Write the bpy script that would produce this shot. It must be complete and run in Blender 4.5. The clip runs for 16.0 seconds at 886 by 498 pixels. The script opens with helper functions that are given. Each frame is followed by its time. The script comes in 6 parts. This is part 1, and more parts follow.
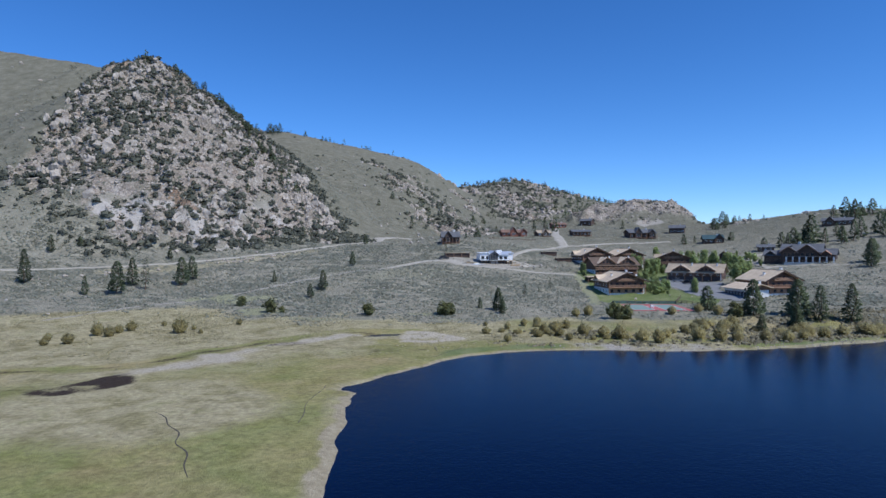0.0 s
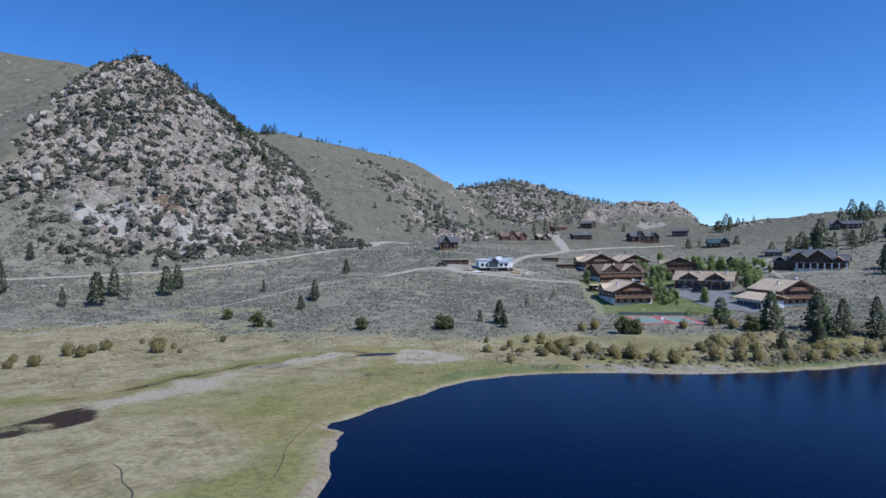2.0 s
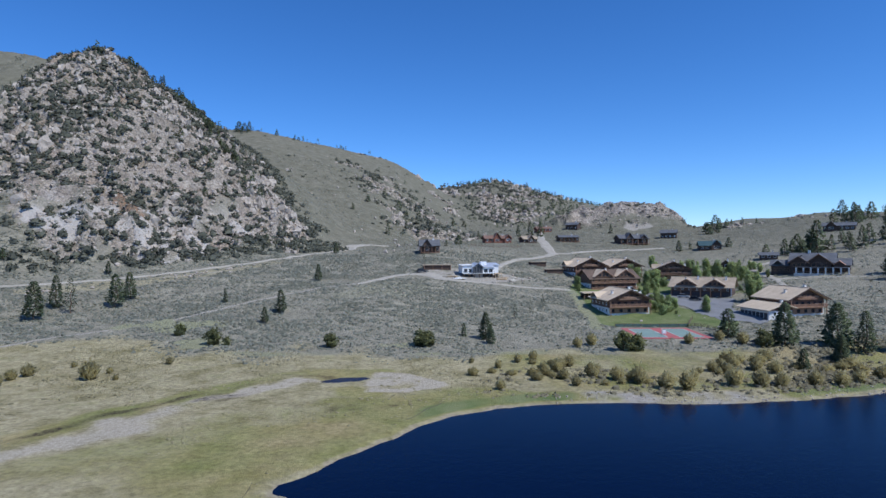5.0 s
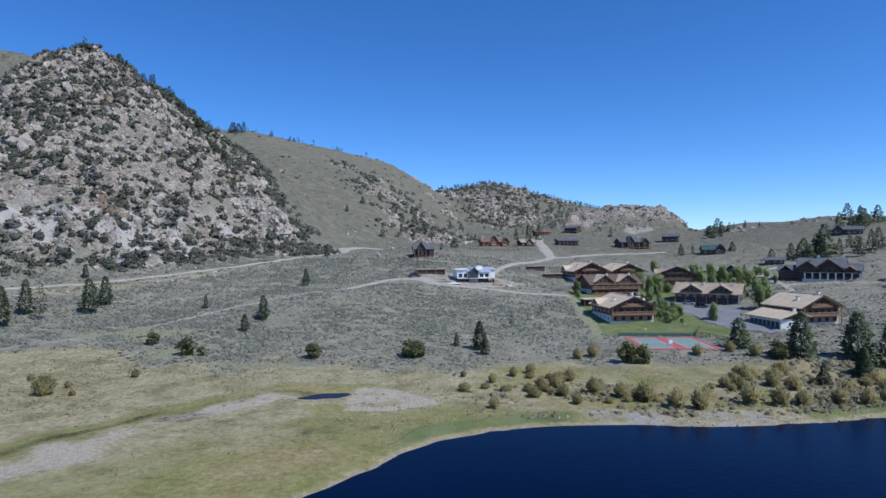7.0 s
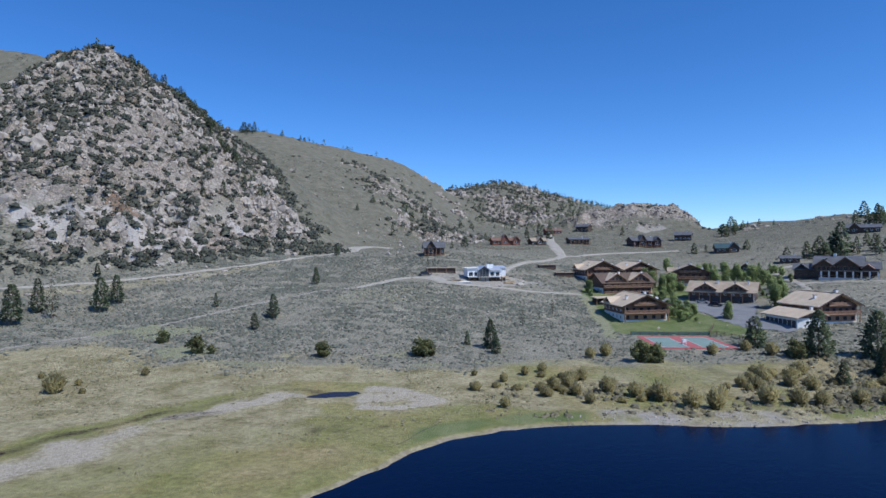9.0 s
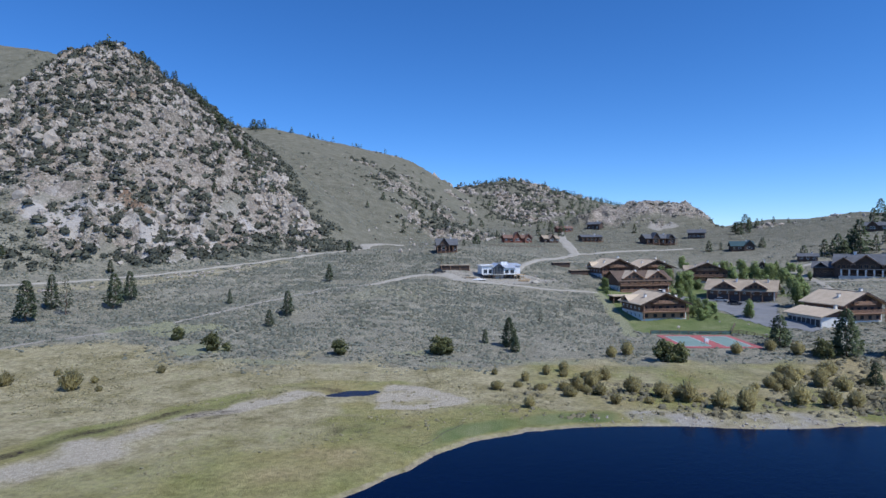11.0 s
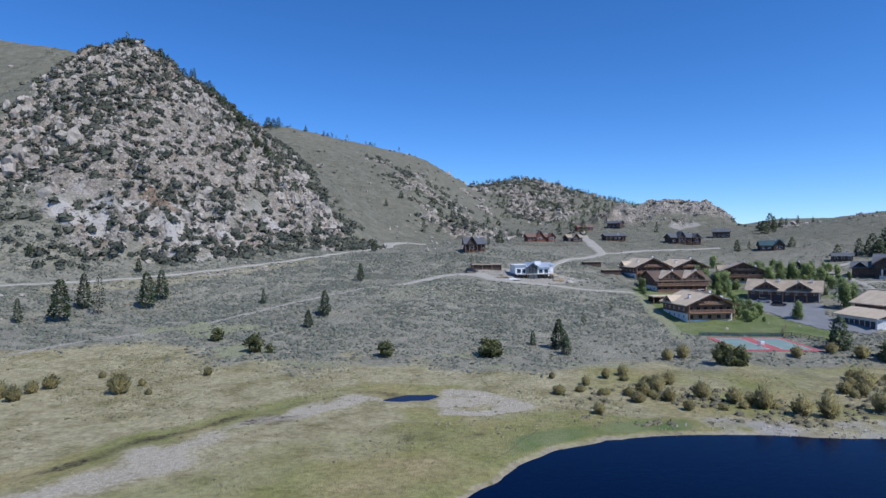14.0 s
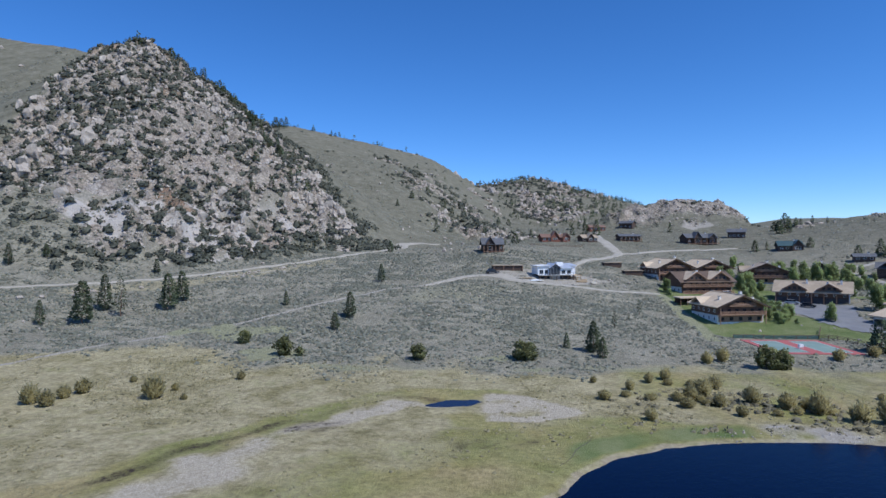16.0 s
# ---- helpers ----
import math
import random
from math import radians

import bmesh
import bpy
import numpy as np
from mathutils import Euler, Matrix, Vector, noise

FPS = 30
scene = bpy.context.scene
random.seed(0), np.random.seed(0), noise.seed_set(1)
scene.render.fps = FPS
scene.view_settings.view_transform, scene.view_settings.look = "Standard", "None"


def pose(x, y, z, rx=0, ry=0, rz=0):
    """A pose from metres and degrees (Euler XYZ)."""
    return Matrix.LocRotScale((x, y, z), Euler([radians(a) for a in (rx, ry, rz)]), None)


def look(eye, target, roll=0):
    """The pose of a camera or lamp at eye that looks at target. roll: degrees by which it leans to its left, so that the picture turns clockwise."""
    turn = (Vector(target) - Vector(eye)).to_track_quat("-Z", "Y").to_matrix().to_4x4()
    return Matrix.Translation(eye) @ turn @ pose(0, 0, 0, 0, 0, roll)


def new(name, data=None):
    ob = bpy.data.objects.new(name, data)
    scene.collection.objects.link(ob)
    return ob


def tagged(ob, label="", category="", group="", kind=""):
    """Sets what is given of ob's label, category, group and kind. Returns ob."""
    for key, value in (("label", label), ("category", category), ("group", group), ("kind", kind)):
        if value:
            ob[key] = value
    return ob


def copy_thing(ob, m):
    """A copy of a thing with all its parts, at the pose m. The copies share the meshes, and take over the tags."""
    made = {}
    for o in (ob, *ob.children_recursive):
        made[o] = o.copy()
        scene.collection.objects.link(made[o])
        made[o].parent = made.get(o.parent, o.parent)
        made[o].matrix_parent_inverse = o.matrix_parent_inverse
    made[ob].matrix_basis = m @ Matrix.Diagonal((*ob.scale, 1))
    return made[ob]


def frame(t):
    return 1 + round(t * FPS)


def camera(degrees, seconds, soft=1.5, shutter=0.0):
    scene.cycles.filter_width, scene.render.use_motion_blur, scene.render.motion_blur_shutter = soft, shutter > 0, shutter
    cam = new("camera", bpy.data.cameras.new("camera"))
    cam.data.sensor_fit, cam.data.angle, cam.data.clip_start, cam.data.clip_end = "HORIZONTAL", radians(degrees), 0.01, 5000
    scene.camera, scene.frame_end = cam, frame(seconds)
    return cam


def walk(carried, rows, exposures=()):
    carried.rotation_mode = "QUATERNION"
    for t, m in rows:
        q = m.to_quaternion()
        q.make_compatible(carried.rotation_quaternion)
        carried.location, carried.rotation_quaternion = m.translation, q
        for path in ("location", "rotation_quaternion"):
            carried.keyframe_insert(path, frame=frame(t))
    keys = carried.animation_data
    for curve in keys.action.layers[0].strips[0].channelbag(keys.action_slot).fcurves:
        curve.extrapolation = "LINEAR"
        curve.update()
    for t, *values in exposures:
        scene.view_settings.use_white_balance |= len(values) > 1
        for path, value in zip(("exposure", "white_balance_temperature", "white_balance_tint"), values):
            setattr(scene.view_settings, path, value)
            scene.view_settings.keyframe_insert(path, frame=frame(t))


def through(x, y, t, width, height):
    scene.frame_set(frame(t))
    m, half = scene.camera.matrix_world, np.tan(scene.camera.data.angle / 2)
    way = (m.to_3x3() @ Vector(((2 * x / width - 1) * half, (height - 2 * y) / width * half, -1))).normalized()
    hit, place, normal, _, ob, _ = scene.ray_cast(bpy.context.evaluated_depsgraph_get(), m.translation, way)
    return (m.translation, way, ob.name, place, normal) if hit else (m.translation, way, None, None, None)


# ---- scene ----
cam = camera(73.3, 16.0)
PATH = [
    (0, (0.926, -42.59, 24.938), (0.888, -40.59, 24.932), -0.3),
    (0.5, (0.805, -39.735, 25.687), (0.768, -37.736, 25.682), -0.3),
    (1, (0.6, -36.948, 26.437), (0.566, -34.948, 26.431), -0.4),
    (1.5, (0.638, -34.017, 27.231), (0.606, -32.018, 27.225), -0.4),
    (2, (0.657, -31.26, 28.15), (0.627, -29.26, 28.143), -0.4),
    (2.5, (0.513, -28.23, 28.902), (0.488, -26.23, 28.895), -0.4),
    (3, (0.519, -25.207, 29.549), (0.496, -23.207, 29.542), -0.3),
    (3.5, (0.401, -22.106, 29.785), (0.381, -20.106, 29.778), -0.3),
    (4, (0.17, -18.713, 29.814), (0.159, -16.713, 29.807), -0.4),
    (4.5, (0.342, -15.395, 29.907), (0.355, -13.395, 29.901), -0.5),
    (5, (1.037, -11.803, 30.015), (1.068, -9.804, 30.008), -0.5),
    (7.5, (3.25, 0.244, 30.227), (3.285, 2.243, 30.231), -0.3),
    (8, (3.086, 0.412, 29.982), (3.109, 2.412, 29.985), -0.3),
    (8.5, (3.002, 0.527, 29.796), (3.014, 2.527, 29.799), -0.4),
    (9, (3.164, 0.687, 29.721), (3.165, 2.687, 29.723), -0.4),
    (11.5, (-0.98, 3.746, 29.437), (-1.008, 5.746, 29.431), -0.3),
    (12, (-2.434, 4.364, 29.408), (-2.468, 6.364, 29.402), -0.3),
    (12.5, (-4.297, 5.099, 29.414), (-4.333, 7.099, 29.407), -0.2),
    (13, (-6.094, 5.771, 29.487), (-6.134, 7.771, 29.479), -0.2),
    (13.5, (-8.148, 6.542, 29.543), (-8.188, 8.541, 29.536), -0.2),
    (14, (-10.238, 7.283, 29.573), (-10.28, 9.282, 29.564), -0.2),
    (14.5, (-12.513, 8.092, 29.627), (-12.555, 10.091, 29.619), -0.2),
    (15, (-14.755, 8.87, 29.715), (-14.798, 10.87, 29.705), -0.2),
    (15.5, (-16.637, 9.623, 29.746), (-16.679, 11.623, 29.737), -0.2),
    (16, (-17.874, 10.031, 29.822), (-17.922, 12.03, 29.813), -0.2),
]
walk(cam, [(t, look(eye, target, roll)) for t, eye, target, roll in PATH], [(0, -0.07, 5950, 8), (16, -0.07, 5950, 8)])

# ---- sky, sun, exposure ----
SUN_WAY = Vector((0.47, -0.37, 0.80)).normalized()
world = bpy.data.worlds.new("sky")
scene.world = world
world.use_nodes = True
sky = world.node_tree.nodes.new("ShaderNodeTexSky")
sky.sky_type, sky.sun_disc = "NISHITA", False
sky.sun_elevation = math.asin(SUN_WAY.z)
sky.sun_rotation = math.atan2(SUN_WAY.x, SUN_WAY.y)
sky.altitude, sky.air_density, sky.dust_density, sky.ozone_density = 2300, 1.0, 0.0, 4.0
world.node_tree.nodes["Background"].inputs["Strength"].default_value = 0.135
clear = world.node_tree.nodes.new("ShaderNodeHueSaturation")
clear.inputs["Saturation"].default_value = 1.2
world.node_tree.links.new(sky.outputs["Color"], clear.inputs["Color"])
high = world.node_tree.nodes.new("ShaderNodeMix")
high.data_type, high.blend_type = "RGBA", "MULTIPLY"
high.inputs[0].default_value, high.inputs[7].default_value = 1.0, (0.90, 1.0, 1.20, 1)
world.node_tree.links.new(clear.outputs["Color"], high.inputs[6])
world.node_tree.links.new(high.outputs[2], world.node_tree.nodes["Background"].inputs["Color"])
sun = new("sun", bpy.data.lights.new("sun", "SUN"))
sun.data.energy, sun.data.angle, sun.data.color = 3.9, radians(0.53), (1.0, 0.95, 0.88)
sun.matrix_world = look((0, 0, 300), Vector((0, 0, 300)) - SUN_WAY)

# ---- materials ----
def graph(name):
    m = bpy.data.materials.new(name)
    m.use_nodes = True
    t = m.node_tree
    return m, t, t.nodes["Principled BSDF"]


def node(t, kind, values=(), **settings):
    n = t.nodes.new(kind)
    for key, value in settings.items():
        setattr(n, key, value)
    for key, value in dict(values).items():
        n.inputs[key].default_value = value
    return n


def noise_node(t, size, detail=4, rough=0.6, space="Object", kind="ShaderNodeTexNoise"):
    c = node(t, "ShaderNodeTexCoord")
    n = node(t, kind, {"Scale": 1.0 / size, "Detail": detail, "Roughness": rough}) if kind == "ShaderNodeTexNoise" else node(t, kind, {"Scale": 1.0 / size})
    t.links.new(c.outputs[space], n.inputs["Vector"])
    return n


def ramp(t, fac, *stops):
    r = node(t, "ShaderNodeValToRGB")
    while len(r.color_ramp.elements) < len(stops):
        r.color_ramp.elements.new(0.5)
    for e, (at, colour) in zip(r.color_ramp.elements, stops):
        e.position, e.color = at, (*colour, 1)
    t.links.new(fac, r.inputs["Fac"])
    return r.outputs["Color"]


def mix(t, fac, a, b, how="MIX"):
    n = node(t, "ShaderNodeMix", data_type="RGBA", blend_type=how)
    for socket, value in ((n.inputs[0], fac), (n.inputs[6], a), (n.inputs[7], b)):
        if isinstance(value, (int, float)):
            socket.default_value = value
        elif isinstance(value, tuple):
            socket.default_value = (*value, 1)
        else:
            t.links.new(value, socket)
    return n.outputs[2]


def bump(t, p, height, strength, distance):
    b = node(t, "ShaderNodeBump", {"Strength": strength, "Distance": distance})
    t.links.new(height, b.inputs["Height"])
    t.links.new(b.outputs["Normal"], p.inputs["Normal"])
    return b


def plain(name, dark, light, size=1.0, roughness=0.85, relief=0.02, metal=0.0, vary=0.0, space="Object"):
    """A surface of two near tones: broad patches, fine grain and a little relief; vary: tone from piece to piece."""
    m, t, p = graph(name)
    broad, fine = noise_node(t, size * 3, 3, 0.55, space), noise_node(t, size * 0.35, 5, 0.7, space)
    both = node(t, "ShaderNodeMath", {1: 0.5}, operation="MULTIPLY_ADD")
    t.links.new(broad.outputs["Fac"], both.inputs[0])
    half = node(t, "ShaderNodeMath", {1: 0.5}, operation="MULTIPLY")
    t.links.new(fine.outputs["Fac"], half.inputs[0])
    t.links.new(half.outputs[0], both.inputs[2])
    colour = ramp(t, both.outputs[0], (0.34, dark), (0.66, light))
    if vary:
        info = node(t, "ShaderNodeObjectInfo")
        tone = node(t, "ShaderNodeHueSaturation", {"Saturation": 1.0})
        span = node(t, "ShaderNodeMapRange", {"To Min": 1 - vary, "To Max": 1 + vary})
        t.links.new(info.outputs["Random"], span.inputs["Value"])
        t.links.new(span.outputs[0], tone.inputs["Value"])
        t.links.new(colour, tone.inputs["Color"])
        colour = tone.outputs["Color"]
    t.links.new(colour, p.inputs["Base Color"])
    p.inputs["Roughness"].default_value, p.inputs["Metallic"].default_value = roughness, metal
    if relief:
        bump(t, p, fine.outputs["Fac"], 0.6, relief)
    return m


def foliage(name, dark, light, through=0.25):
    """Leaves and needles: each clump its own tone, a little light coming through."""
    m, t, p = graph(name)
    geo, info = node(t, "ShaderNodeNewGeometry"), node(t, "ShaderNodeObjectInfo")
    n = noise_node(t, 1.3, 3)
    a = node(t, "ShaderNodeMath", {1: 0.55}, operation="MULTIPLY")
    t.links.new(geo.outputs["Random Per Island"], a.inputs[0])
    b = node(t, "ShaderNodeMath", {1: 0.45}, operation="MULTIPLY_ADD")
    t.links.new(n.outputs["Fac"], b.inputs[0])
    t.links.new(a.outputs[0], b.inputs[2])
    colour = ramp(t, b.outputs[0], (0.15, dark), (0.85, light))
    hue = node(t, "ShaderNodeHueSaturation")
    span = node(t, "ShaderNodeMapRange", {"To Min": 0.8, "To Max": 1.2})
    t.links.new(info.outputs["Random"], span.inputs["Value"])
    t.links.new(span.outputs[0], hue.inputs["Value"])
    t.links.new(colour, hue.inputs["Color"])
    t.links.new(hue.outputs["Color"], p.inputs["Base Color"])
    p.inputs["Roughness"].default_value = 0.75
    p.inputs["Specular IOR Level"].default_value = 0.25
    veil = node(t, "ShaderNodeBsdfTranslucent")
    t.links.new(hue.outputs["Color"], veil.inputs["Color"])
    both = node(t, "ShaderNodeMixShader", {0: through})
    t.links.new(p.outputs[0], both.inputs[1])
    t.links.new(veil.outputs[0], both.inputs[2])
    t.links.new(both.outputs[0], t.nodes["Material Output"].inputs["Surface"])
    return m


def ground_material():
    m, t, p = graph("open_ground")
    one, two, three, four = (node(t, "ShaderNodeVertexColor", layer_name=n) for n in ("zones_a", "zones_b", "zones_c", "zones_d"))
    parts = []
    for v in (one, two, three, four):
        s = node(t, "ShaderNodeSeparateColor")
        t.links.new(v.outputs["Color"], s.inputs[0])
        parts += [s.outputs[0], s.outputs[1], s.outputs[2]]
    meadow, pale, rock, earth, lawn, mud, sand, green, steep, iron, scree, fresh = parts
    wide, mid, fine = noise_node(t, 38, 4), noise_node(t, 7, 5, 0.65), noise_node(t, 0.9, 5, 0.7)
    tiny = noise_node(t, 0.28, 3, 0.7)

    def soft(mask, amount=0.5):
        """The mask with a ragged edge."""
        a = node(t, "ShaderNodeMath", {1: amount, 2: -amount / 2}, operation="MULTIPLY_ADD")
        t.links.new(fine.outputs["Fac"], a.inputs[0])
        b = node(t, "ShaderNodeMath", operation="ADD")
        t.links.new(mask, b.inputs[0])
        t.links.new(a.outputs[0], b.inputs[1])
        r = node(t, "ShaderNodeMapRange", {"From Min": 0.3, "From Max": 0.7})
        t.links.new(b.outputs[0], r.inputs["Value"])
        return r.outputs[0]

    soil = ramp(t, fine.outputs["Fac"], (0.3, (0.155, 0.14, 0.105)), (0.48, (0.285, 0.26, 0.20)), (0.68, (0.47, 0.43, 0.34)))
    scrub = ramp(t, mid.outputs["Fac"], (0.32, (0.135, 0.128, 0.094)), (0.5, (0.21, 0.198, 0.146)), (0.68, (0.335, 0.31, 0.232)))
    colour = mix(t, 0.5, soil, scrub)
    colour = mix(t, steep, colour, ramp(t, mid.outputs["Fac"], (0.3, (0.135, 0.128, 0.09)), (0.55, (0.19, 0.178, 0.13)), (0.75, (0.265, 0.243, 0.185))))
    dry = ramp(t, mid.outputs["Fac"], (0.28, (0.19, 0.165, 0.08)), (0.42, (0.30, 0.262, 0.147)), (0.56, (0.395, 0.342, 0.215)), (0.74, (0.265, 0.25, 0.122)))
    grass = ramp(t, wide.outputs["Fac"], (0.34, (0.35, 0.27, 0.135)), (0.45, (0.265, 0.238, 0.085)), (0.56, (0.185, 0.205, 0.052)), (0.68, (0.325, 0.25, 0.115)))
    grass = mix(t, 0.30, grass, dry)
    place = node(t, "ShaderNodeTexCoord")
    flat = node(t, "ShaderNodeMapping")
    flat.inputs["Scale"].default_value, flat.inputs["Rotation"].default_value = (0.22, 0.34, 0.3), (0, 0, -0.45)
    streak = node(t, "ShaderNodeTexNoise", {"Scale": 1.0, "Detail": 5, "Roughness": 0.65})
    t.links.new(place.outputs["Object"], flat.inputs["Vector"])
    t.links.new(flat.outputs[0], streak.inputs["Vector"])
    lines = ramp(t, streak.outputs["Fac"], (0.32, (0.80, 0.79, 0.75)), (0.5, (1, 1, 1)), (0.68, (1.10, 1.09, 1.08)))
    dry = mix(t, 1.0, dry, lines, "MULTIPLY")
    grass = mix(t, 0.7, grass, lines, "MULTIPLY")
    speck = ramp(t, fine.outputs["Fac"], (0.3, (0.66, 0.66, 0.64)), (0.7, (1.32, 1.32, 1.29)))
    colour = mix(t, soft(meadow), colour, mix(t, 1.0, dry, speck, "MULTIPLY"))
    colour = mix(t, soft(green), colour, mix(t, 1.0, grass, speck, "MULTIPLY"))
    silt = ramp(t, tiny.outputs["Fac"], (0.3, (0.33, 0.28, 0.205)), (0.5, (0.43, 0.375, 0.29)), (0.7, (0.54, 0.475, 0.38)))
    colour = mix(t, soft(pale, 0.8), colour, mix(t, 0.45, silt, speck, "MULTIPLY"))
    colour = mix(t, soft(mud, 1.3), colour, ramp(t, tiny.outputs["Fac"], (0.35, (0.022, 0.015, 0.011)), (0.7, (0.075, 0.055, 0.042))))
    colour = mix(t, soft(lawn), colour, ramp(t, mid.outputs["Fac"], (0.3, (0.11, 0.15, 0.05)), (0.5, (0.165, 0.195, 0.075)), (0.72, (0.24, 0.245, 0.12))))
    colour = mix(t, soft(earth), colour, ramp(t, fine.outputs["Fac"], (0.3, (0.29, 0.26, 0.215)), (0.7, (0.44, 0.40, 0.34))))
    colour = mix(t, soft(sand, 0.7), colour, ramp(t, fine.outputs["Fac"], (0.3, (0.26, 0.215, 0.14)), (0.7, (0.44, 0.375, 0.26))))
    c = node(t, "ShaderNodeTexCoord")
    crack = node(t, "ShaderNodeTexVoronoi", {"Scale": 0.22, "Randomness": 1.0}, feature="DISTANCE_TO_EDGE")
    warp = node(t, "ShaderNodeVectorMath", operation="ADD")
    w = noise_node(t, 5, 4, 0.7)
    big = node(t, "ShaderNodeVectorMath", operation="SCALE")
    big.inputs["Scale"].default_value = 7.0
    t.links.new(w.outputs["Color"], big.inputs[0])
    t.links.new(c.outputs["Object"], warp.inputs[0])
    t.links.new(big.outputs[0], warp.inputs[1])
    t.links.new(warp.outputs[0], crack.inputs["Vector"])
    stone = ramp(t, mid.outputs["Fac"], (0.25, (0.20, 0.165, 0.135)), (0.42, (0.35, 0.295, 0.245)), (0.6, (0.455, 0.395, 0.335)), (0.8, (0.575, 0.515, 0.45)))
    rust = ramp(t, wide.outputs["Fac"], (0.54, (1, 1, 1)), (0.72, (1.0, 0.84, 0.70)))
    stone = mix(t, 0.8, stone, rust, "MULTIPLY")
    stone = mix(t, soft(iron, 0.8), stone, mix(t, 1.0, stone, (0.76, 0.58, 0.46), "MULTIPLY"))
    stone = mix(t, ramp(t, crack.outputs["Distance"], (0.0, (0.7, 0.7, 0.7)), (0.10, (0, 0, 0))), stone, (0.13, 0.11, 0.09))
    joint = node(t, "ShaderNodeTexVoronoi", {"Scale": 0.62, "Randomness": 1.0}, feature="DISTANCE_TO_EDGE")
    t.links.new(warp.outputs[0], joint.inputs["Vector"])
    stone = mix(t, ramp(t, joint.outputs["Distance"], (0.0, (0.45, 0.45, 0.45)), (0.08, (0, 0, 0))), stone, (0.16, 0.14, 0.115))
    stone = mix(t, 1.0, stone, ramp(t, fine.outputs["Fac"], (0.3, (0.7, 0.69, 0.67)), (0.7, (1.28, 1.28, 1.27))), "MULTIPLY")
    colour = mix(t, soft(rock, 0.9), colour, stone)
    colour = mix(t, soft(scree, 0.6), colour, ramp(t, tiny.outputs["Fac"], (0.3, (0.39, 0.35, 0.31)), (0.7, (0.56, 0.51, 0.455))))
    colour = mix(t, soft(fresh, 0.6), colour, ramp(t, fine.outputs["Fac"], (0.3, (0.21, 0.21, 0.125)), (0.7, (0.34, 0.33, 0.21))))
    t.links.new(colour, p.inputs["Base Color"])
    p.inputs["Roughness"].default_value = 0.95
    p.inputs["Specular IOR Level"].default_value = 0.15
    high = node(t, "ShaderNodeMath", {1: 0.35}, operation="MULTIPLY_ADD")
    t.links.new(fine.outputs["Fac"], high.inputs[0])
    deep = node(t, "ShaderNodeMath", operation="MULTIPLY")
    clefts = node(t, "ShaderNodeMath", operation="ADD")
    t.links.new(crack.outputs["Distance"], clefts.inputs[0])
    t.links.new(joint.outputs["Distance"], clefts.inputs[1])
    t.links.new(clefts.outputs[0], deep.inputs[0])
    t.links.new(rock, deep.inputs[1])
    lots = node(t, "ShaderNodeMath", {1: 2.6}, operation="MULTIPLY_ADD")
    t.links.new(deep.outputs[0], lots.inputs[0])
    t.links.new(tiny.outputs["Fac"], lots.inputs[2])
    t.links.new(lots.outputs[0], high.inputs[2])
    bump(t, p, high.outputs[0], 0.8, 0.35)
    return m


def water_material(name, deep, ripple):
    m, t, p = graph(name)
    n = noise_node(t, 40, 3)
    t.links.new(ramp(t, n.outputs["Fac"], (0.35, tuple(0.85 * v for v in deep)), (0.65, deep)), p.inputs["Base Color"])
    p.inputs["Roughness"].default_value, p.inputs["IOR"].default_value = 0.12, 1.33
    p.inputs["Specular IOR Level"].default_value = 0.085
    a, b = noise_node(t, 1.6, 3), noise_node(t, 0.45, 2)
    s = node(t, "ShaderNodeMath", operation="ADD")
    t.links.new(a.outputs["Fac"], s.inputs[0])
    t.links.new(b.outputs["Fac"], s.inputs[1])
    bump(t, p, s.outputs[0], ripple, 0.10)
    return m


GROUND = ground_material()
WATER = water_material("lake_water", (0.0006, 0.0046, 0.026), 0.32)
PUDDLE = water_material("marsh_water", (0.012, 0.018, 0.05), 0.2)
BARK = plain("pine_bark", (0.10, 0.06, 0.04), (0.22, 0.14, 0.09), 0.4)
NEEDLES = foliage("pine_needles", (0.09, 0.12, 0.07), (0.22, 0.26, 0.15), 0.45)
JUNIPER = foliage("juniper_needles", (0.14, 0.16, 0.07), (0.32, 0.325, 0.16), 0.45)
LEAVES = foliage("aspen_leaves", (0.26, 0.335, 0.13), (0.46, 0.53, 0.27), 0.6)
WILLOW = foliage("willow_twigs", (0.34, 0.305, 0.155), (0.56, 0.505, 0.28), 0.7)
SAGE = foliage("sagebrush", (0.195, 0.205, 0.16), (0.35, 0.355, 0.285), 0.35)
OAK = foliage("mountain_scrub", (0.075, 0.082, 0.066), (0.165, 0.17, 0.13), 0.3)
GRANITE = plain("granite_boulder", (0.275, 0.23, 0.185), (0.545, 0.475, 0.40), 1.6, 0.9, 0.05)
GRAVEL = plain("dirt_road", (0.31, 0.275, 0.225), (0.44, 0.40, 0.33), 1.0, 0.95, 0.03)
ASPHALT = plain("asphalt", (0.165, 0.165, 0.17), (0.25, 0.248, 0.25), 1.5, 0.9, 0.01)
# ---- the lie of the land ----
SHORE = [(-40, -420), (-22, -120), (-11, 0), (-12.6, 21), (-13.8, 29), (-14.9, 40), (-15.7, 52), (-16.1, 59.6), (-18.4, 61.8), (-18.2, 64.4), (-16.2, 66.4), (-13.6, 70.6), (-10.6, 74.5), (-3, 86.5), (4, 93), (12.5, 98.3),
         (20, 100.6), (29, 101.6), (42, 99.9), (53, 99.2), (62, 100), (76, 102), (91, 105.8), (110, 112), (150, 120), (240, 112), (420, 20), (420, -420)]


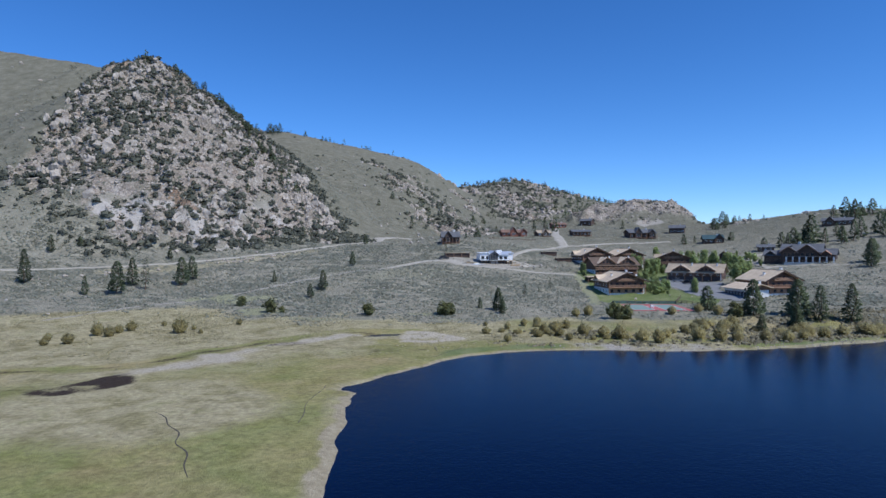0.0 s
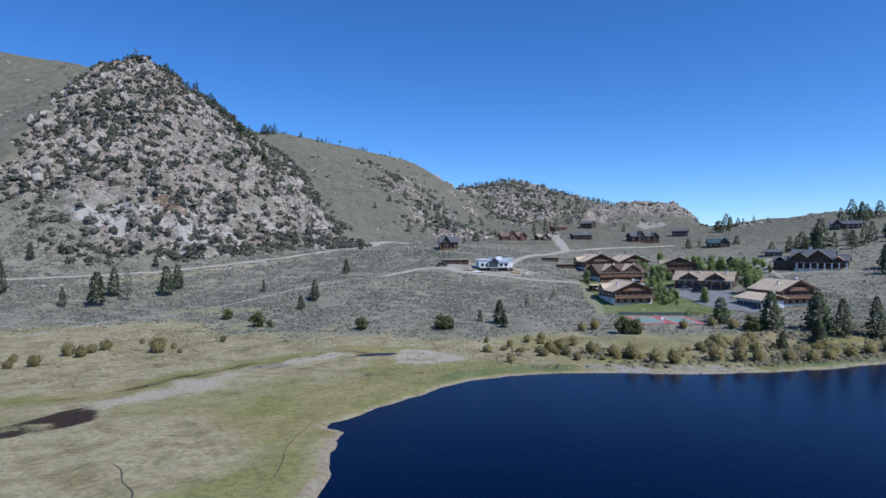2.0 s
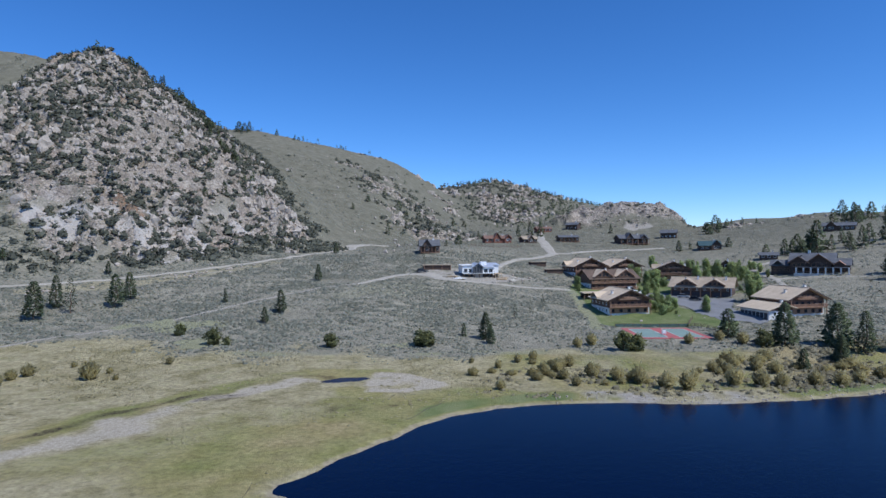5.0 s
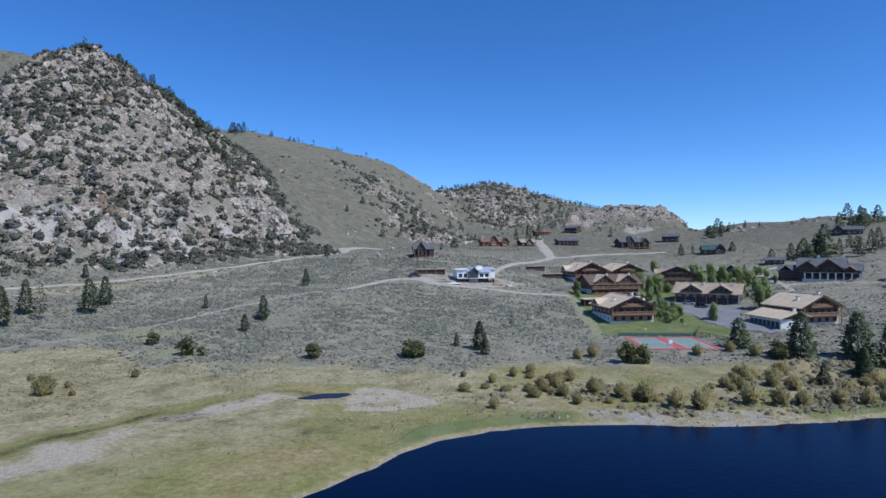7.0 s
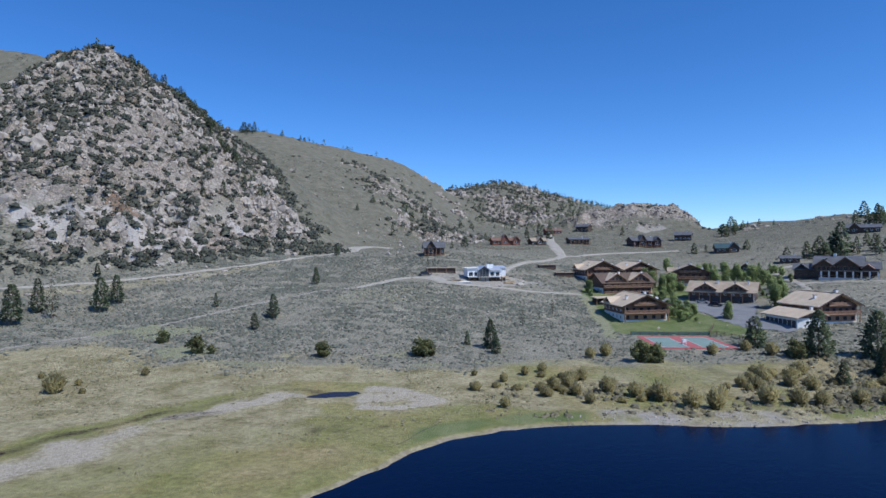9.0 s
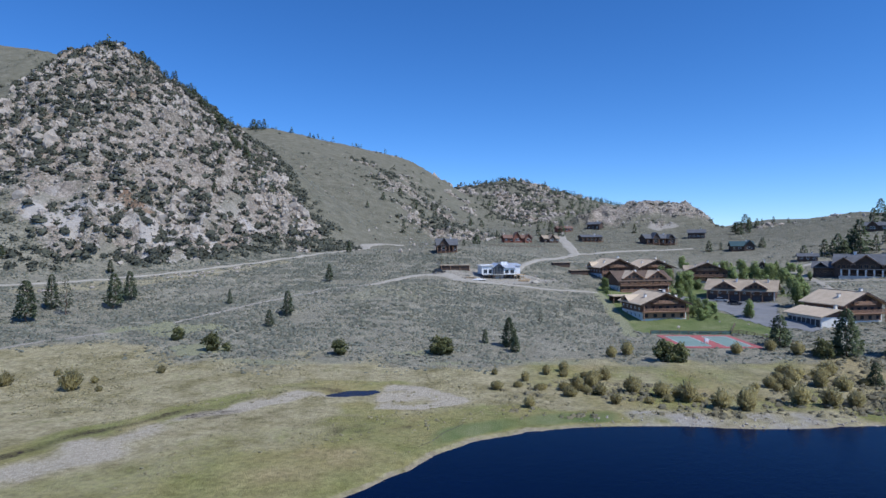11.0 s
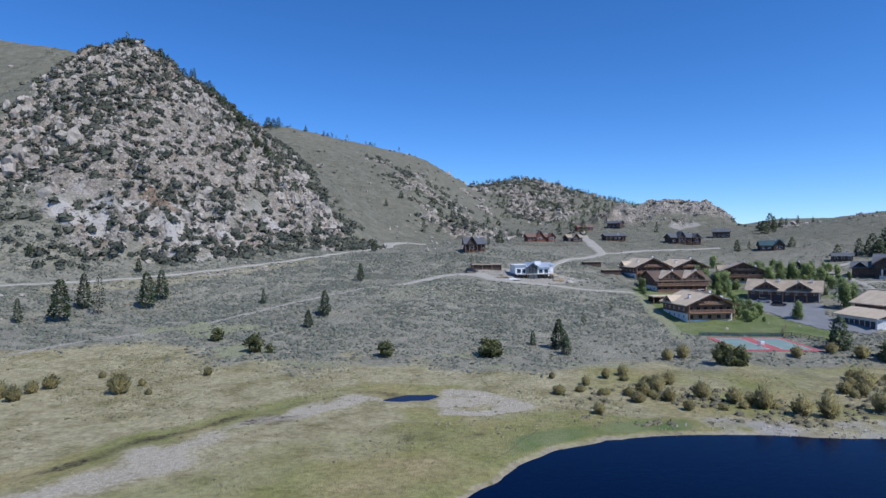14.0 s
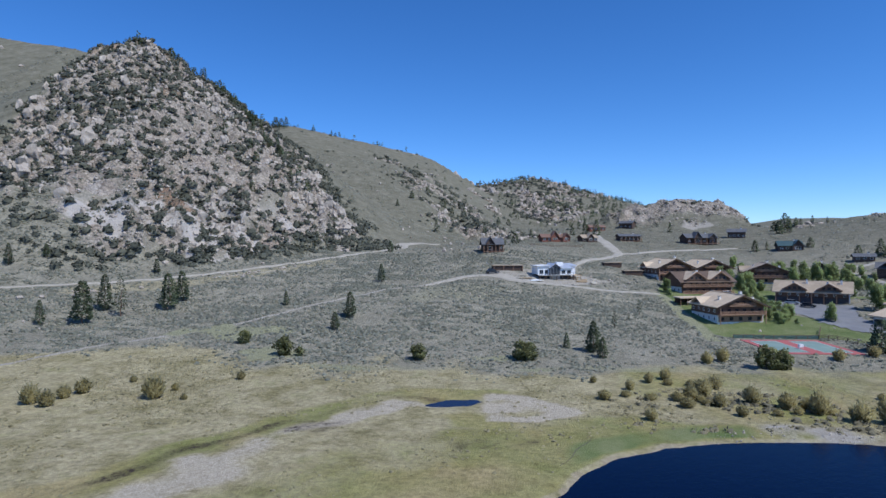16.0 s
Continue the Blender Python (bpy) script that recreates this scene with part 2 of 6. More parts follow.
def lattice(ix, iy, seed):
    n = (ix.astype(np.int64) * 374761393 + iy.astype(np.int64) * 668265263 + seed * 974711) & 0x7FFFFFFF
    n = ((n ^ (n >> 13)) * 1274126177) & 0x7FFFFFFF
    return ((n ^ (n >> 16)) & 0xFFFF) / 65535.0


def grain(x, y, size, seed=0):
    """Smooth value noise from -1 to 1 with features of that size in metres."""
    x, y = np.asarray(x, float) / size, np.asarray(y, float) / size
    ix, iy = np.floor(x), np.floor(y)
    u, v = x - ix, y - iy
    u, v = u * u * (3 - 2 * u), v * v * (3 - 2 * v)
    a, b = lattice(ix, iy, seed), lattice(ix + 1, iy, seed)
    c, d = lattice(ix, iy + 1, seed), lattice(ix + 1, iy + 1, seed)
    return 2 * ((a * (1 - u) + b * u) * (1 - v) + (c * (1 - u) + d * u) * v) - 1


def rough(x, y, size, octaves=4, seed=0):
    return sum(grain(x, y, size / 2 ** k, seed + 17 * k) * 0.5 ** k for k in range(octaves))


def ease(a, b, v):
    u = np.clip((v - a) / (b - a), 0, 1)
    return u * u * (3 - 2 * u)


def to_line(x, y, line):
    """Distance to a polyline in plan, and how far along it (in points) the nearest place is."""
    best, where = np.full(np.shape(x), 1e9), np.zeros(np.shape(x))
    for k, (p, q) in enumerate(zip(line, line[1:])):
        dx, dy = q[0] - p[0], q[1] - p[1]
        u = np.clip(((x - p[0]) * dx + (y - p[1]) * dy) / (dx * dx + dy * dy), 0, 1)
        d = np.hypot(x - p[0] - u * dx, y - p[1] - u * dy)
        near = d < best
        best, where = np.where(near, d, best), np.where(near, k + u, where)
    return best, where


def inside(x, y, loop):
    hit = np.zeros(np.shape(x), bool)
    for p, q in zip(loop, loop[1:] + loop[:1]):
        if p[1] != q[1]:
            hit ^= ((p[1] > y) != (q[1] > y)) & (x < (q[0] - p[0]) * (y - p[1]) / (q[1] - p[1]) + p[0])
    return hit


def shore_distance(x, y):
    """Metres from the water's edge, positive on land."""
    x = x + 0.9 * grain(x, y, 7, 3) + 0.4 * grain(x, y, 2.6, 4)
    y = y + 0.7 * grain(x, y, 8, 5) + 0.4 * grain(x, y, 2.9, 6)
    d, _ = to_line(x, y, SHORE)
    return np.where(inside(x, y, SHORE), -d, d)


# Heights of the bench above the lake: columns from west to east, rows from the shore to the back of the valley.
BENCH_X = np.array([-400, -250, -120, -50, 10, 60, 110, 180, 300])
BENCH_Y = np.array([60, 110, 150, 190, 240, 300, 400, 520, 800])
BENCH_Z = np.array([
    [3, 2, 1.0, 0.8, 0.6, 0.5, 0.5, 0.6, 1],
    [7, 4, 1.7, 1.2, 0.9, 0.7, 0.6, 1.0, 4],
    [20, 10, 5.0, 3.3, 2.9, 2.6, 4.0, 6, 14],
    [38, 22, 9.5, 9.2, 8.5, 5.6, 7.0, 11, 22],
    [55, 34, 20, 17.5, 17.5, 13, 11, 16, 30],
    [70, 50, 31, 26, 28, 22, 17, 21, 38],
    [95, 80, 48, 33, 33, 33, 32, 33, 46],
    [120, 100, 70, 45, 42, 42, 44, 43, 48],
    [150, 120, 95, 70, 60, 56, 50, 44, 44]], float)

# Hills: crest line (x, y, z), fall per metre to the sides, and how sharply they meet what lies below.
ROCK_HILL = ([(-262, 436, 172), (-246, 430, 175), (-237, 450, 173.5), (-207, 467, 149), (-178, 442, 121.5), (-150, 415, 103), (-138, 400, 95), (-112, 366, 70), (-92, 332, 42)], 0.74, 1.25)
SOUTH_SPUR = ([(-246, 430, 174), (-222, 366, 131), (-190, 322, 88), (-160, 297, 54)], 0.78)
WEST_HILL = ([(-700, 600, 266), (-470, 520, 221), (-330, 492, 192), (-275, 480, 175)], 0.68)
SAGE_HILL = ([(-270, 700, 172), (-212, 711, 172), (-77, 820, 155), (-52, 832, 147), (-34, 842, 135), (20, 960, 128)], 0.40)
FAR_RIDGE = ([(30, 985, 133), (74, 985, 134), (91, 975, 140), (106, 980, 131), (135, 985, 119), (175, 985, 110), (235, 1000, 107), (300, 1100, 106), (360, 1250, 106)], 0.30)
MID_ROCKS = ([(-66, 650, 84), (-30, 560, 66), (-5, 500, 50), (8, 455, 40)], 0.45)
KNOLL = ([(138, 556, 66), (156, 558, 69), (172, 556, 71), (205, 548, 72), (220, 542, 68.5), (232, 534, 52), (242, 526, 40)], 0.52)
EAST_HILL = ([(308, 515, 50), (322, 470, 55), (345, 466, 53), (372, 464, 53.5), (430, 460, 62), (560, 480, 84)], 0.30)
DISTANT = ([(1150, 2500, 95), (1400, 2500, 150), (1520, 2500, 142), (1640, 2500, 158), (1900, 2500, 120)], 0.16)


GRANITE_EDGE = [(-286, 440), (-262, 345), (-253, 303), (-243, 274), (-215, 260), (-189, 252), (-162, 240), (-130, 251), (-96, 287), (-74, 328), (-70, 348), (-92, 380), (-138, 430), (-172, 475), (-230, 505), (-272, 492)]


def crest(x, y, hill):
    """The surface of a hill; a third number is its fall on the far side, left of the crest line."""
    line, fall, *far = hill
    out = np.full(np.shape(x), -1e3)
    for p, q in zip(line, line[1:]):
        dx, dy = q[0] - p[0], q[1] - p[1]
        u = np.clip(((x - p[0]) * dx + (y - p[1]) * dy) / (dx * dx + dy * dy), 0, 1)
        d = np.hypot(x - p[0] - u * dx, y - p[1] - u * dy)
        side = dx * (y - p[1]) - dy * (x - p[0])
        drop = np.where(side > 0, far[0], fall) if far else fall
        out = np.maximum(out, p[2] + u * (q[2] - p[2]) - drop * (np.sqrt(d * d + 36) - 6))
    return out


def near_crest(x, y, hill, wide):
    return ease(wide, wide * 0.3, to_line(x, y, [p[:2] for p in hill[0]])[0])


def blend(a, b, soft):
    h = np.clip(0.5 + 0.5 * (a - b) / soft, 0, 1)
    return b + (a - b) * h + soft * h * (1 - h)


def bench(x, y):
    def weights(v, knots):
        v = np.clip(v, knots[0], knots[-1])
        k = np.clip(np.searchsorted(knots, v, side="right") - 1, 0, len(knots) - 2)
        return k, (v - knots[k]) / (knots[k + 1] - knots[k])

    def cubic(a, b, c, d, u):
        return b + 0.5 * u * (c - a + u * (2 * a - 5 * b + 4 * c - d + u * (3 * (b - c) + d - a)))

    kx, u = weights(x, BENCH_X)
    ky, v = weights(y, BENCH_Y)
    rows = []
    for s in (-1, 0, 1, 2):
        r = np.clip(ky + s, 0, len(BENCH_Y) - 1)
        rows.append(cubic(*(BENCH_Z[r, np.clip(kx + o, 0, len(BENCH_X) - 1)] for o in (-1, 0, 1, 2)), u))
    return cubic(*rows, v)


def rim_of_granite(x, y):
    """Metres inside the granite's edge, negative outside."""
    d, _ = to_line(x, y, GRANITE_EDGE + GRANITE_EDGE[:1])
    return np.where(inside(x, y, GRANITE_EDGE), d, -d)


def rockiness(x, y, z):
    """0 to 1: where the ground is bare broken granite."""
    jx, jy = x + 9 * grain(x, y, 24, 40) + 4 * grain(x, y, 8, 41), y + 9 * grain(x, y, 22, 45) + 4 * grain(x, y, 8, 46)
    a = ease(-3, 7, rim_of_granite(jx, jy))
    b = ease(-8, 1, crest(x, y, KNOLL) - z + 2) * ease(44, 62, z + 8 * grain(x, y, 25, 42))
    c = near_crest(x, y, MID_ROCKS, 52) * ease(-0.1, 0.4, grain(x, y, 22, 43) + 0.15)
    d = ease(0.35, 0.7, grain(x, y, 45, 44)) * ease(20, 2, np.abs(crest(x, y, EAST_HILL) - z)) * ease(48, 62, z) * (x > 200)
    d = np.maximum.reduce([d, 0.8 * ease(26, 12, np.hypot(x - 250, y - 463)) * ease(-0.2, 0.2, grain(x, y, 12, 49)), 0.9 * ease(30, 14, np.hypot((x - 322) / 1.3, y - 462)) * ease(-0.2, 0.2, grain(x, y, 12, 50))])
    e = np.maximum(ease(120, 60, np.hypot(x - 96, 1.2 * (y - 925))), ease(45, 70, x) * ease(235, 190, x) * ease(650, 700, y)) * ease(0.0, 0.4, grain(x, y, 26, 47) + 0.12)
    e = np.maximum(e, 0.9 * ease(22, 8, np.abs(x - 20 - 0.30 * (690 - y))) * ease(640, 680, y) * ease(860, 800, y) * ease(0.05, 0.4, grain(x, y, 20, 48)))
    return np.clip(np.maximum.reduce([a, b, 0.8 * c, d, e]), 0, 1)


def ground_height(x, y):
    x, y = np.asarray(x, float), np.asarray(y, float)
    z = bench(x, y)
    for hill, soft in ((WEST_HILL, 12), (SAGE_HILL, 16), (FAR_RIDGE, 12), (EAST_HILL, 14), (MID_ROCKS, 8), (KNOLL, 6), (DISTANT, 20)):
        top = crest(x, y, hill)
        if hill is KNOLL:
            top = top - 1.5 * np.maximum(0, x - 216.5 - 0.12 * (542 - y))
        if hill is SAGE_HILL:
            top = top - 0.26 * np.clip(x + 48, 0, 80)
        z = blend(top, z, soft)
    z = blend(blend(crest(x, y, ROCK_HILL), crest(x, y, SOUTH_SPUR), 8), z, 7 + 15 * ease(-195, -235, x) * ease(380, 330, y))
    rock = rockiness(x, y, z)
    slope = ease(130, 200, y)
    z = z + slope * 0.5 * rough(x, y, 26, 3, 60) + (0.10 + 0.12 * slope) * rough(x, y, 5, 2, 61)
    crack = 1 - np.abs(rough(0.8 * x + 0.6 * y, 0.8 * y - 0.6 * x, 20, 3, 72))
    z = z + rock * np.where((x > 130) & (y < 620), 0.6, 1.0) * (5.0 * np.abs(rough(x, y, 30, 4, 70)) + 5.5 * crack ** 3 + 2.6 * np.abs(grain(x, y, 7, 71)) + 1.6 * grain(x, y, 4.2, 73) - 6.2)
    far = ease(600, 1500, np.hypot(x, y - 300))
    z = z * (1 - 0.8 * far * (y < 500))
    z = z + (3.55 - z) * ease(15, 11, np.maximum(np.abs(x - 69.8), np.abs(y - 165.2)))
    z = z - 0.45 * ease(5, 2, np.hypot((x + 18.5) / 2.1, 1.15 * (y - 119 - 0.42 * (x + 18.5))) + 0.9 * grain(x, y, 3.2, 62) + 0.5 * grain(x, y, 1.5, 63))
    d = shore_distance(x, y)
    lip = np.where(d > 0, 0.12 + 0.035 * np.minimum(d, 30) + 0.25 * ease(0, 2.0, d), np.maximum(-3.0, 0.35 * d))
    wet = ease(0, 34, d)
    return np.where(d > 0, lip + (z - 1.35) * wet, lip)

# ---- ground, water ----
def link(name, bm, *materials):
    me = bpy.data.meshes.new(name)
    bm.to_mesh(me)
    bm.free()
    for m in materials:
        me.materials.append(m)
    return me


def part(name, bm, material, parent, label=""):
    ob = new(name, link(name, bm, material))
    ob.parent = parent
    return tagged(ob, label)


def steps(*stretches):
    out = []
    for a, b, n in stretches:
        out += list(np.linspace(a, b, n, endpoint=False))
    return np.array(out + [stretches[-1][1]])


def fan(a, b, n):
    """n places from a to b that draw apart."""
    return a + (b - a) * (np.linspace(0, 1, n) ** 3)


GREEN_EDGE = [(-400, 62), (-120, 62), (-90, 72), (-62, 84), (-45, 97), (-30, 104), (-12, 106), (4, 112), (14, 112), (30, 106), (45, 101)]
TONGUE = [(-64, 70), (-59, 78), (-56, 85), (-53, 92), (-47, 99.5), (-42, 106), (-38, 111.5), (-32, 117.4), (-26, 119.7), (-21.2, 117.4), (-15.5, 115), (-11.2, 123), (-4.8, 122), (1, 117.5), (2.8, 113.6), (0, 111), (-6, 109), (-12, 111), (-17, 107), (-22, 101), (-30, 99), (-37, 95), (-42, 88), (-46, 80), (-52, 73), (-58, 66)]
STREAM = [(-100, 67), (-80, 74), (-69, 78.6), (-64.3, 81.5), (-59.6, 86), (-55.7, 93.1), (-53, 97.4), (-48.3, 102.4), (-44.2, 109.3), (-39.7, 114.8), (-34.3, 118.8), (-27.3, 121.9), (-21, 120.5)]
MARSH = [(-76, 56.5), (-70, 56), (-64, 56.2), (-58.5, 57.5), (-55, 61), (-57, 66.5), (-60.5, 73), (-64.5, 70), (-66.5, 64.5), (-70, 60.5)]
LAWN = [(57, 222), (53, 200), (55, 182), (59, 178), (82, 177), (90, 164), (98, 176), (93, 192), (90, 206), (96, 226), (112, 245), (100, 262), (66, 256), (58, 238)]
GROVE = [(88, 228), (100, 240), (112, 236), (128, 222), (142, 240), (168, 292), (150, 312), (120, 304), (98, 272), (84, 250)]
YARD = [(-6, 240), (6, 233), (20, 232), (34, 236), (40, 248), (32, 256), (8, 256), (-4, 248)]
TRAILS = [[(-74.3, 85.2), (-70.5, 93.1), (-62.9, 98.8), (-56.3, 102.6)], [(-122, 134), (-117.6, 141), (-106.1, 160.3), (-94, 171), (-82.8, 179.4), (-65.1, 199.4), (-52, 213), (-40, 224), (-28, 230)],
          [(57, 233), (56.5, 214), (54.5, 190), (52, 173)], [(0, 414), (12, 471), (8, 504), (20, 540)], [(-112, 236), (-100, 246), (-84, 262)]]


def zones(x, y, z):
    d = shore_distance(x, y)
    jx, jy = x + 3.0 * grain(x, y, 12, 80), y + 3.0 * grain(x, y, 11, 81)
    sage_edge = 143 + 6 * grain(x, y, 30, 82) - 0.02 * np.abs(x) + 14 * ease(-40, -75, x) * ease(-140, -90, x)
    meadow = ease(14, -12, y - sage_edge + 9 * grain(x, y, 9, 93)) * (1 - 0.4 * ease(45, 70, x + 0.3 * (y - 100)) * ease(-0.2, 0.4, grain(x, y, 8, 103)))
    cut = to_line(x, y, [(-150, 208), (-124, 222), (-108, 236), (-92, 254), (-76, 274)])[0]
    meadow = np.maximum(meadow, 0.5 * ease(6.5, 3, cut + 2.5 * grain(x, y, 7, 127)))
    meadow = np.maximum(meadow, 0.8 * ease(0.35, 0.7, grain(x, y, 16, 83)) * ease(190, 165, y) * ease(160, 150, y) * (x < 60))
    green = (ease(4, -4, jy - np.interp(jx, *zip(*GREEN_EDGE))) * ease(62, 45, x) * (x < 70)) * ease(0.4, 1.4, d)
    green = green * (0.42 + 0.75 * ease(24, 9, d) + 0.45 * grain(x, y, 24, 91))
    green = green * (1 - 0.8 * ease(23, 9, np.hypot((x + 46) / 1.6, y - 47))) * (1 - 0.55 * ease(6, 2, d) * ease(75, 66, y)) * (1 - 0.5 * ease(14, 6, np.hypot(x + 24, (y - 94) / 0.8)))
    green = np.maximum(green, ease(10, 5, d) * ease(0.8, 1.8, d) * np.maximum(ease(33, 27, x) * ease(-14, -4, x), ease(66, 72, x) * ease(0.1, 0.5, 0.4 + grain(x, y, 9, 96))) * 0.95)
    td, _ = to_line(jx, jy, TONGUE + TONGUE[:1])
    island = ease(-2.5, 2.5, np.where(inside(jx, jy, TONGUE), td, -td) + 1.8 * grain(x, y, 4, 128) + 1.2 * grain(x, y, 2, 129))
    sd, _ = to_line(jx, jy, STREAM)
    bank = np.maximum.reduce([ease(9.5, 5.5, sd + 2.5 * grain(x, y, 6, 118)), ease(-40, -50, x), ease(-15.5, -12.5, x) * ease(112.5, 115, y + 1.5 * grain(x, y, 4, 119))])
    pale = island * bank * (0.72 + 0.4 * grain(x, y, 5, 84))
    pale = np.maximum(pale, 0.9 * ease(2.4, 0.8, td) * ease(-15, -11, x))
    green = green * (1 - 0.85 * island)
    green = np.maximum.reduce([green, 0.85 * ease(5.5, 2.5, np.hypot((x + 13) / 1.8, y - 108) + 1.5 * grain(x, y, 4, 122)), 0.75 * ease(6, 2.5, np.hypot((x + 20) / 2.6, y - 124.5) + 2 * grain(x, y, 5, 123))])
    green = np.maximum(green, (0.5 + 0.35 * grain(x, y, 7, 136)) * ease(8, 22, x) * ease(150, 138, y + 5 * grain(x, y, 9, 137)) * ease(5, 9, d) * ease(130, 110, x))
    stones = 0.52 * ease(6, 1.5, np.hypot((x + 12) / 1.8, y - 97.5) + 2 * grain(x, y, 3, 124)) * (0.7 + 0.4 * grain(x, y, 1.6, 125))
    md, _ = to_line(jx, jy, MARSH + MARSH[:1])
    green = np.maximum(green, 0.66 * ease(6.5, 2.5, sd) + 0.2 * grain(x, y, 6, 97))
    damp = 0.66 * ease(6, 1.5, np.hypot((x + 40.5) / 1.5, y - 105) + 1.5 * grain(x, y, 2.4, 138)) * (0.75 + 0.35 * grain(x, y, 1.8, 98))
    mud = np.maximum.reduce([stones, ease(2.6, 0.4, sd) * (0.40 + 0.3 * grain(x, y, 7, 85)), damp, ease(-1.5, 1.5, np.where(inside(jx, jy, MARSH), md, -md)) * np.clip(0.85 + 0.8 * grain(x, y, 2.4, 92) + 0.4 * grain(x, y, 6, 102), 0, 1)])
    ld, _ = to_line(x, y, LAWN + LAWN[:1])
    lawn = ease(-1, 1, np.where(inside(x, y, LAWN), ld, -ld))
    lawn = np.maximum(lawn, (0.72 + 0.3 * grain(x, y, 6, 106)) * ease(9, 5, d) * ease(0.8, 1.8, d) * np.maximum(ease(32, 27, x) * ease(-8, 2, x), 0.8 * ease(68, 74, x)))
    gd, _ = to_line(x, y, GROVE + GROVE[:1])
    lawn = np.maximum(lawn, ease(-4, 3, np.where(inside(x, y, GROVE), gd, -gd)) * (0.55 + 0.45 * grain(x, y, 9, 101)))
    yd, _ = to_line(x, y, YARD + YARD[:1])
    earth = ease(-1.5, 1.5, np.where(inside(x, y, YARD), yd, -yd)) * (0.8 + 0.3 * grain(x, y, 5, 86))
    for line, worn in zip(TRAILS, (0.3, 0.8, 0.42, 0.85, 0.6)):
        earth = np.maximum(earth, worn * ease(1.25, 0.5, to_line(x, y, line)[0]))
    earth = np.maximum(earth, 0.9 * ease(9, 4, np.hypot((x - 176) / 2.2, (y - 498) / 1.3) + 2 * grain(x, y, 5, 126)))
    scree_foot = rockiness(x, y, z) * ease(66, 44, z) * ease(0.15, 0.5, grain(x, y, 13, 104) + 0.4 * grain(x, y, 5, 105)) * (x < -110) * (y < 420)
    earth = np.maximum(earth, 0.75 * scree_foot)
    rim = 0.35 + 1.8 * ease(66, 50, y)
    sand = ease(rim, 0.4 * rim, d + 0.6 * grain(x, y, 3, 87)) * (d > -4)
    earth = np.maximum(earth, (0.55 + 0.25 * grain(x, y, 3, 99)) * ease(9, 6, d) * ease(27, 33, x) * ease(70, 60, x))
    earth = np.maximum(earth, 0.6 * ease(10, 5, np.hypot(x - 42, y - 246)) * (0.8 + 0.5 * grain(x, y, 4, 100)))
    rock = rockiness(x, y, z)
    iron = np.maximum(ease(11, 4, np.hypot((x + 148) / 1.1, (y - 283) / 0.8) + 3 * grain(x, y, 5, 107)), 0.35 * ease(26, 8, np.hypot(x + 262, (y - 398) / 1.4) + 9 * grain(x, y, 9, 108)))
    wave = x + 10 * grain(x, y, 30, 109) + 3 * grain(x, y, 8, 110)
    chutes = rock * (x < -60) * (y < 470) * np.maximum(0.45 * ease(0.88, 0.97, np.abs(np.sin(wave / 13.0))) * ease(120, 60, z) * ease(0.0, 0.4, grain(x, y, 22, 111)),
                            ease(56, 47, z) * ease(0.15, 0.5, grain(x, y, 15, 104) + 0.4 * grain(x, y, 5, 105)) * (x < -100))
    fresh = np.maximum.reduce([ease(7, 3, np.hypot((x + 62) / 1.6, y - 153) + 3 * grain(x, y, 5, 112)), ease(9, 4, np.hypot((x + 80) / 2.4, y - 174) + 3 * grain(x, y, 5, 113)),
                               0.8 * ease(8, 3, np.hypot(x + 6, (y - 152) / 0.5) + 4 * grain(x, y, 5, 114)), 0.42 * ease(16, 6, np.hypot((x + 18) / 1.5, y - 216) + 8 * grain(x, y, 7, 115)),
                               0.8 * ease(3.5, 1, to_line(x, y, TRAILS[2])[0]), 0.9 * ease(4, 1.5, np.abs(y - 143.5 - 0.02 * x + 1.5 * grain(x, y, 18, 116))) * ease(-75, -40, x) * ease(70, 40, x) * (0.6 + 0.5 * grain(x, y, 7, 117))])
    scree = ease(0.25, 0.5, grain(x, y, 7, 88) + 0.4 * grain(x, y, 3, 89))
    return (meadow, pale * (d > 1), rock * (0.62 + 0.5 * scree) * (1 - 0.8 * scree_foot), earth, lawn, mud, sand, green * (1 - 0.75 * pale), ease(285, 400, y + 0.5 * np.maximum(0, -60 - x)), iron, chutes, fresh)


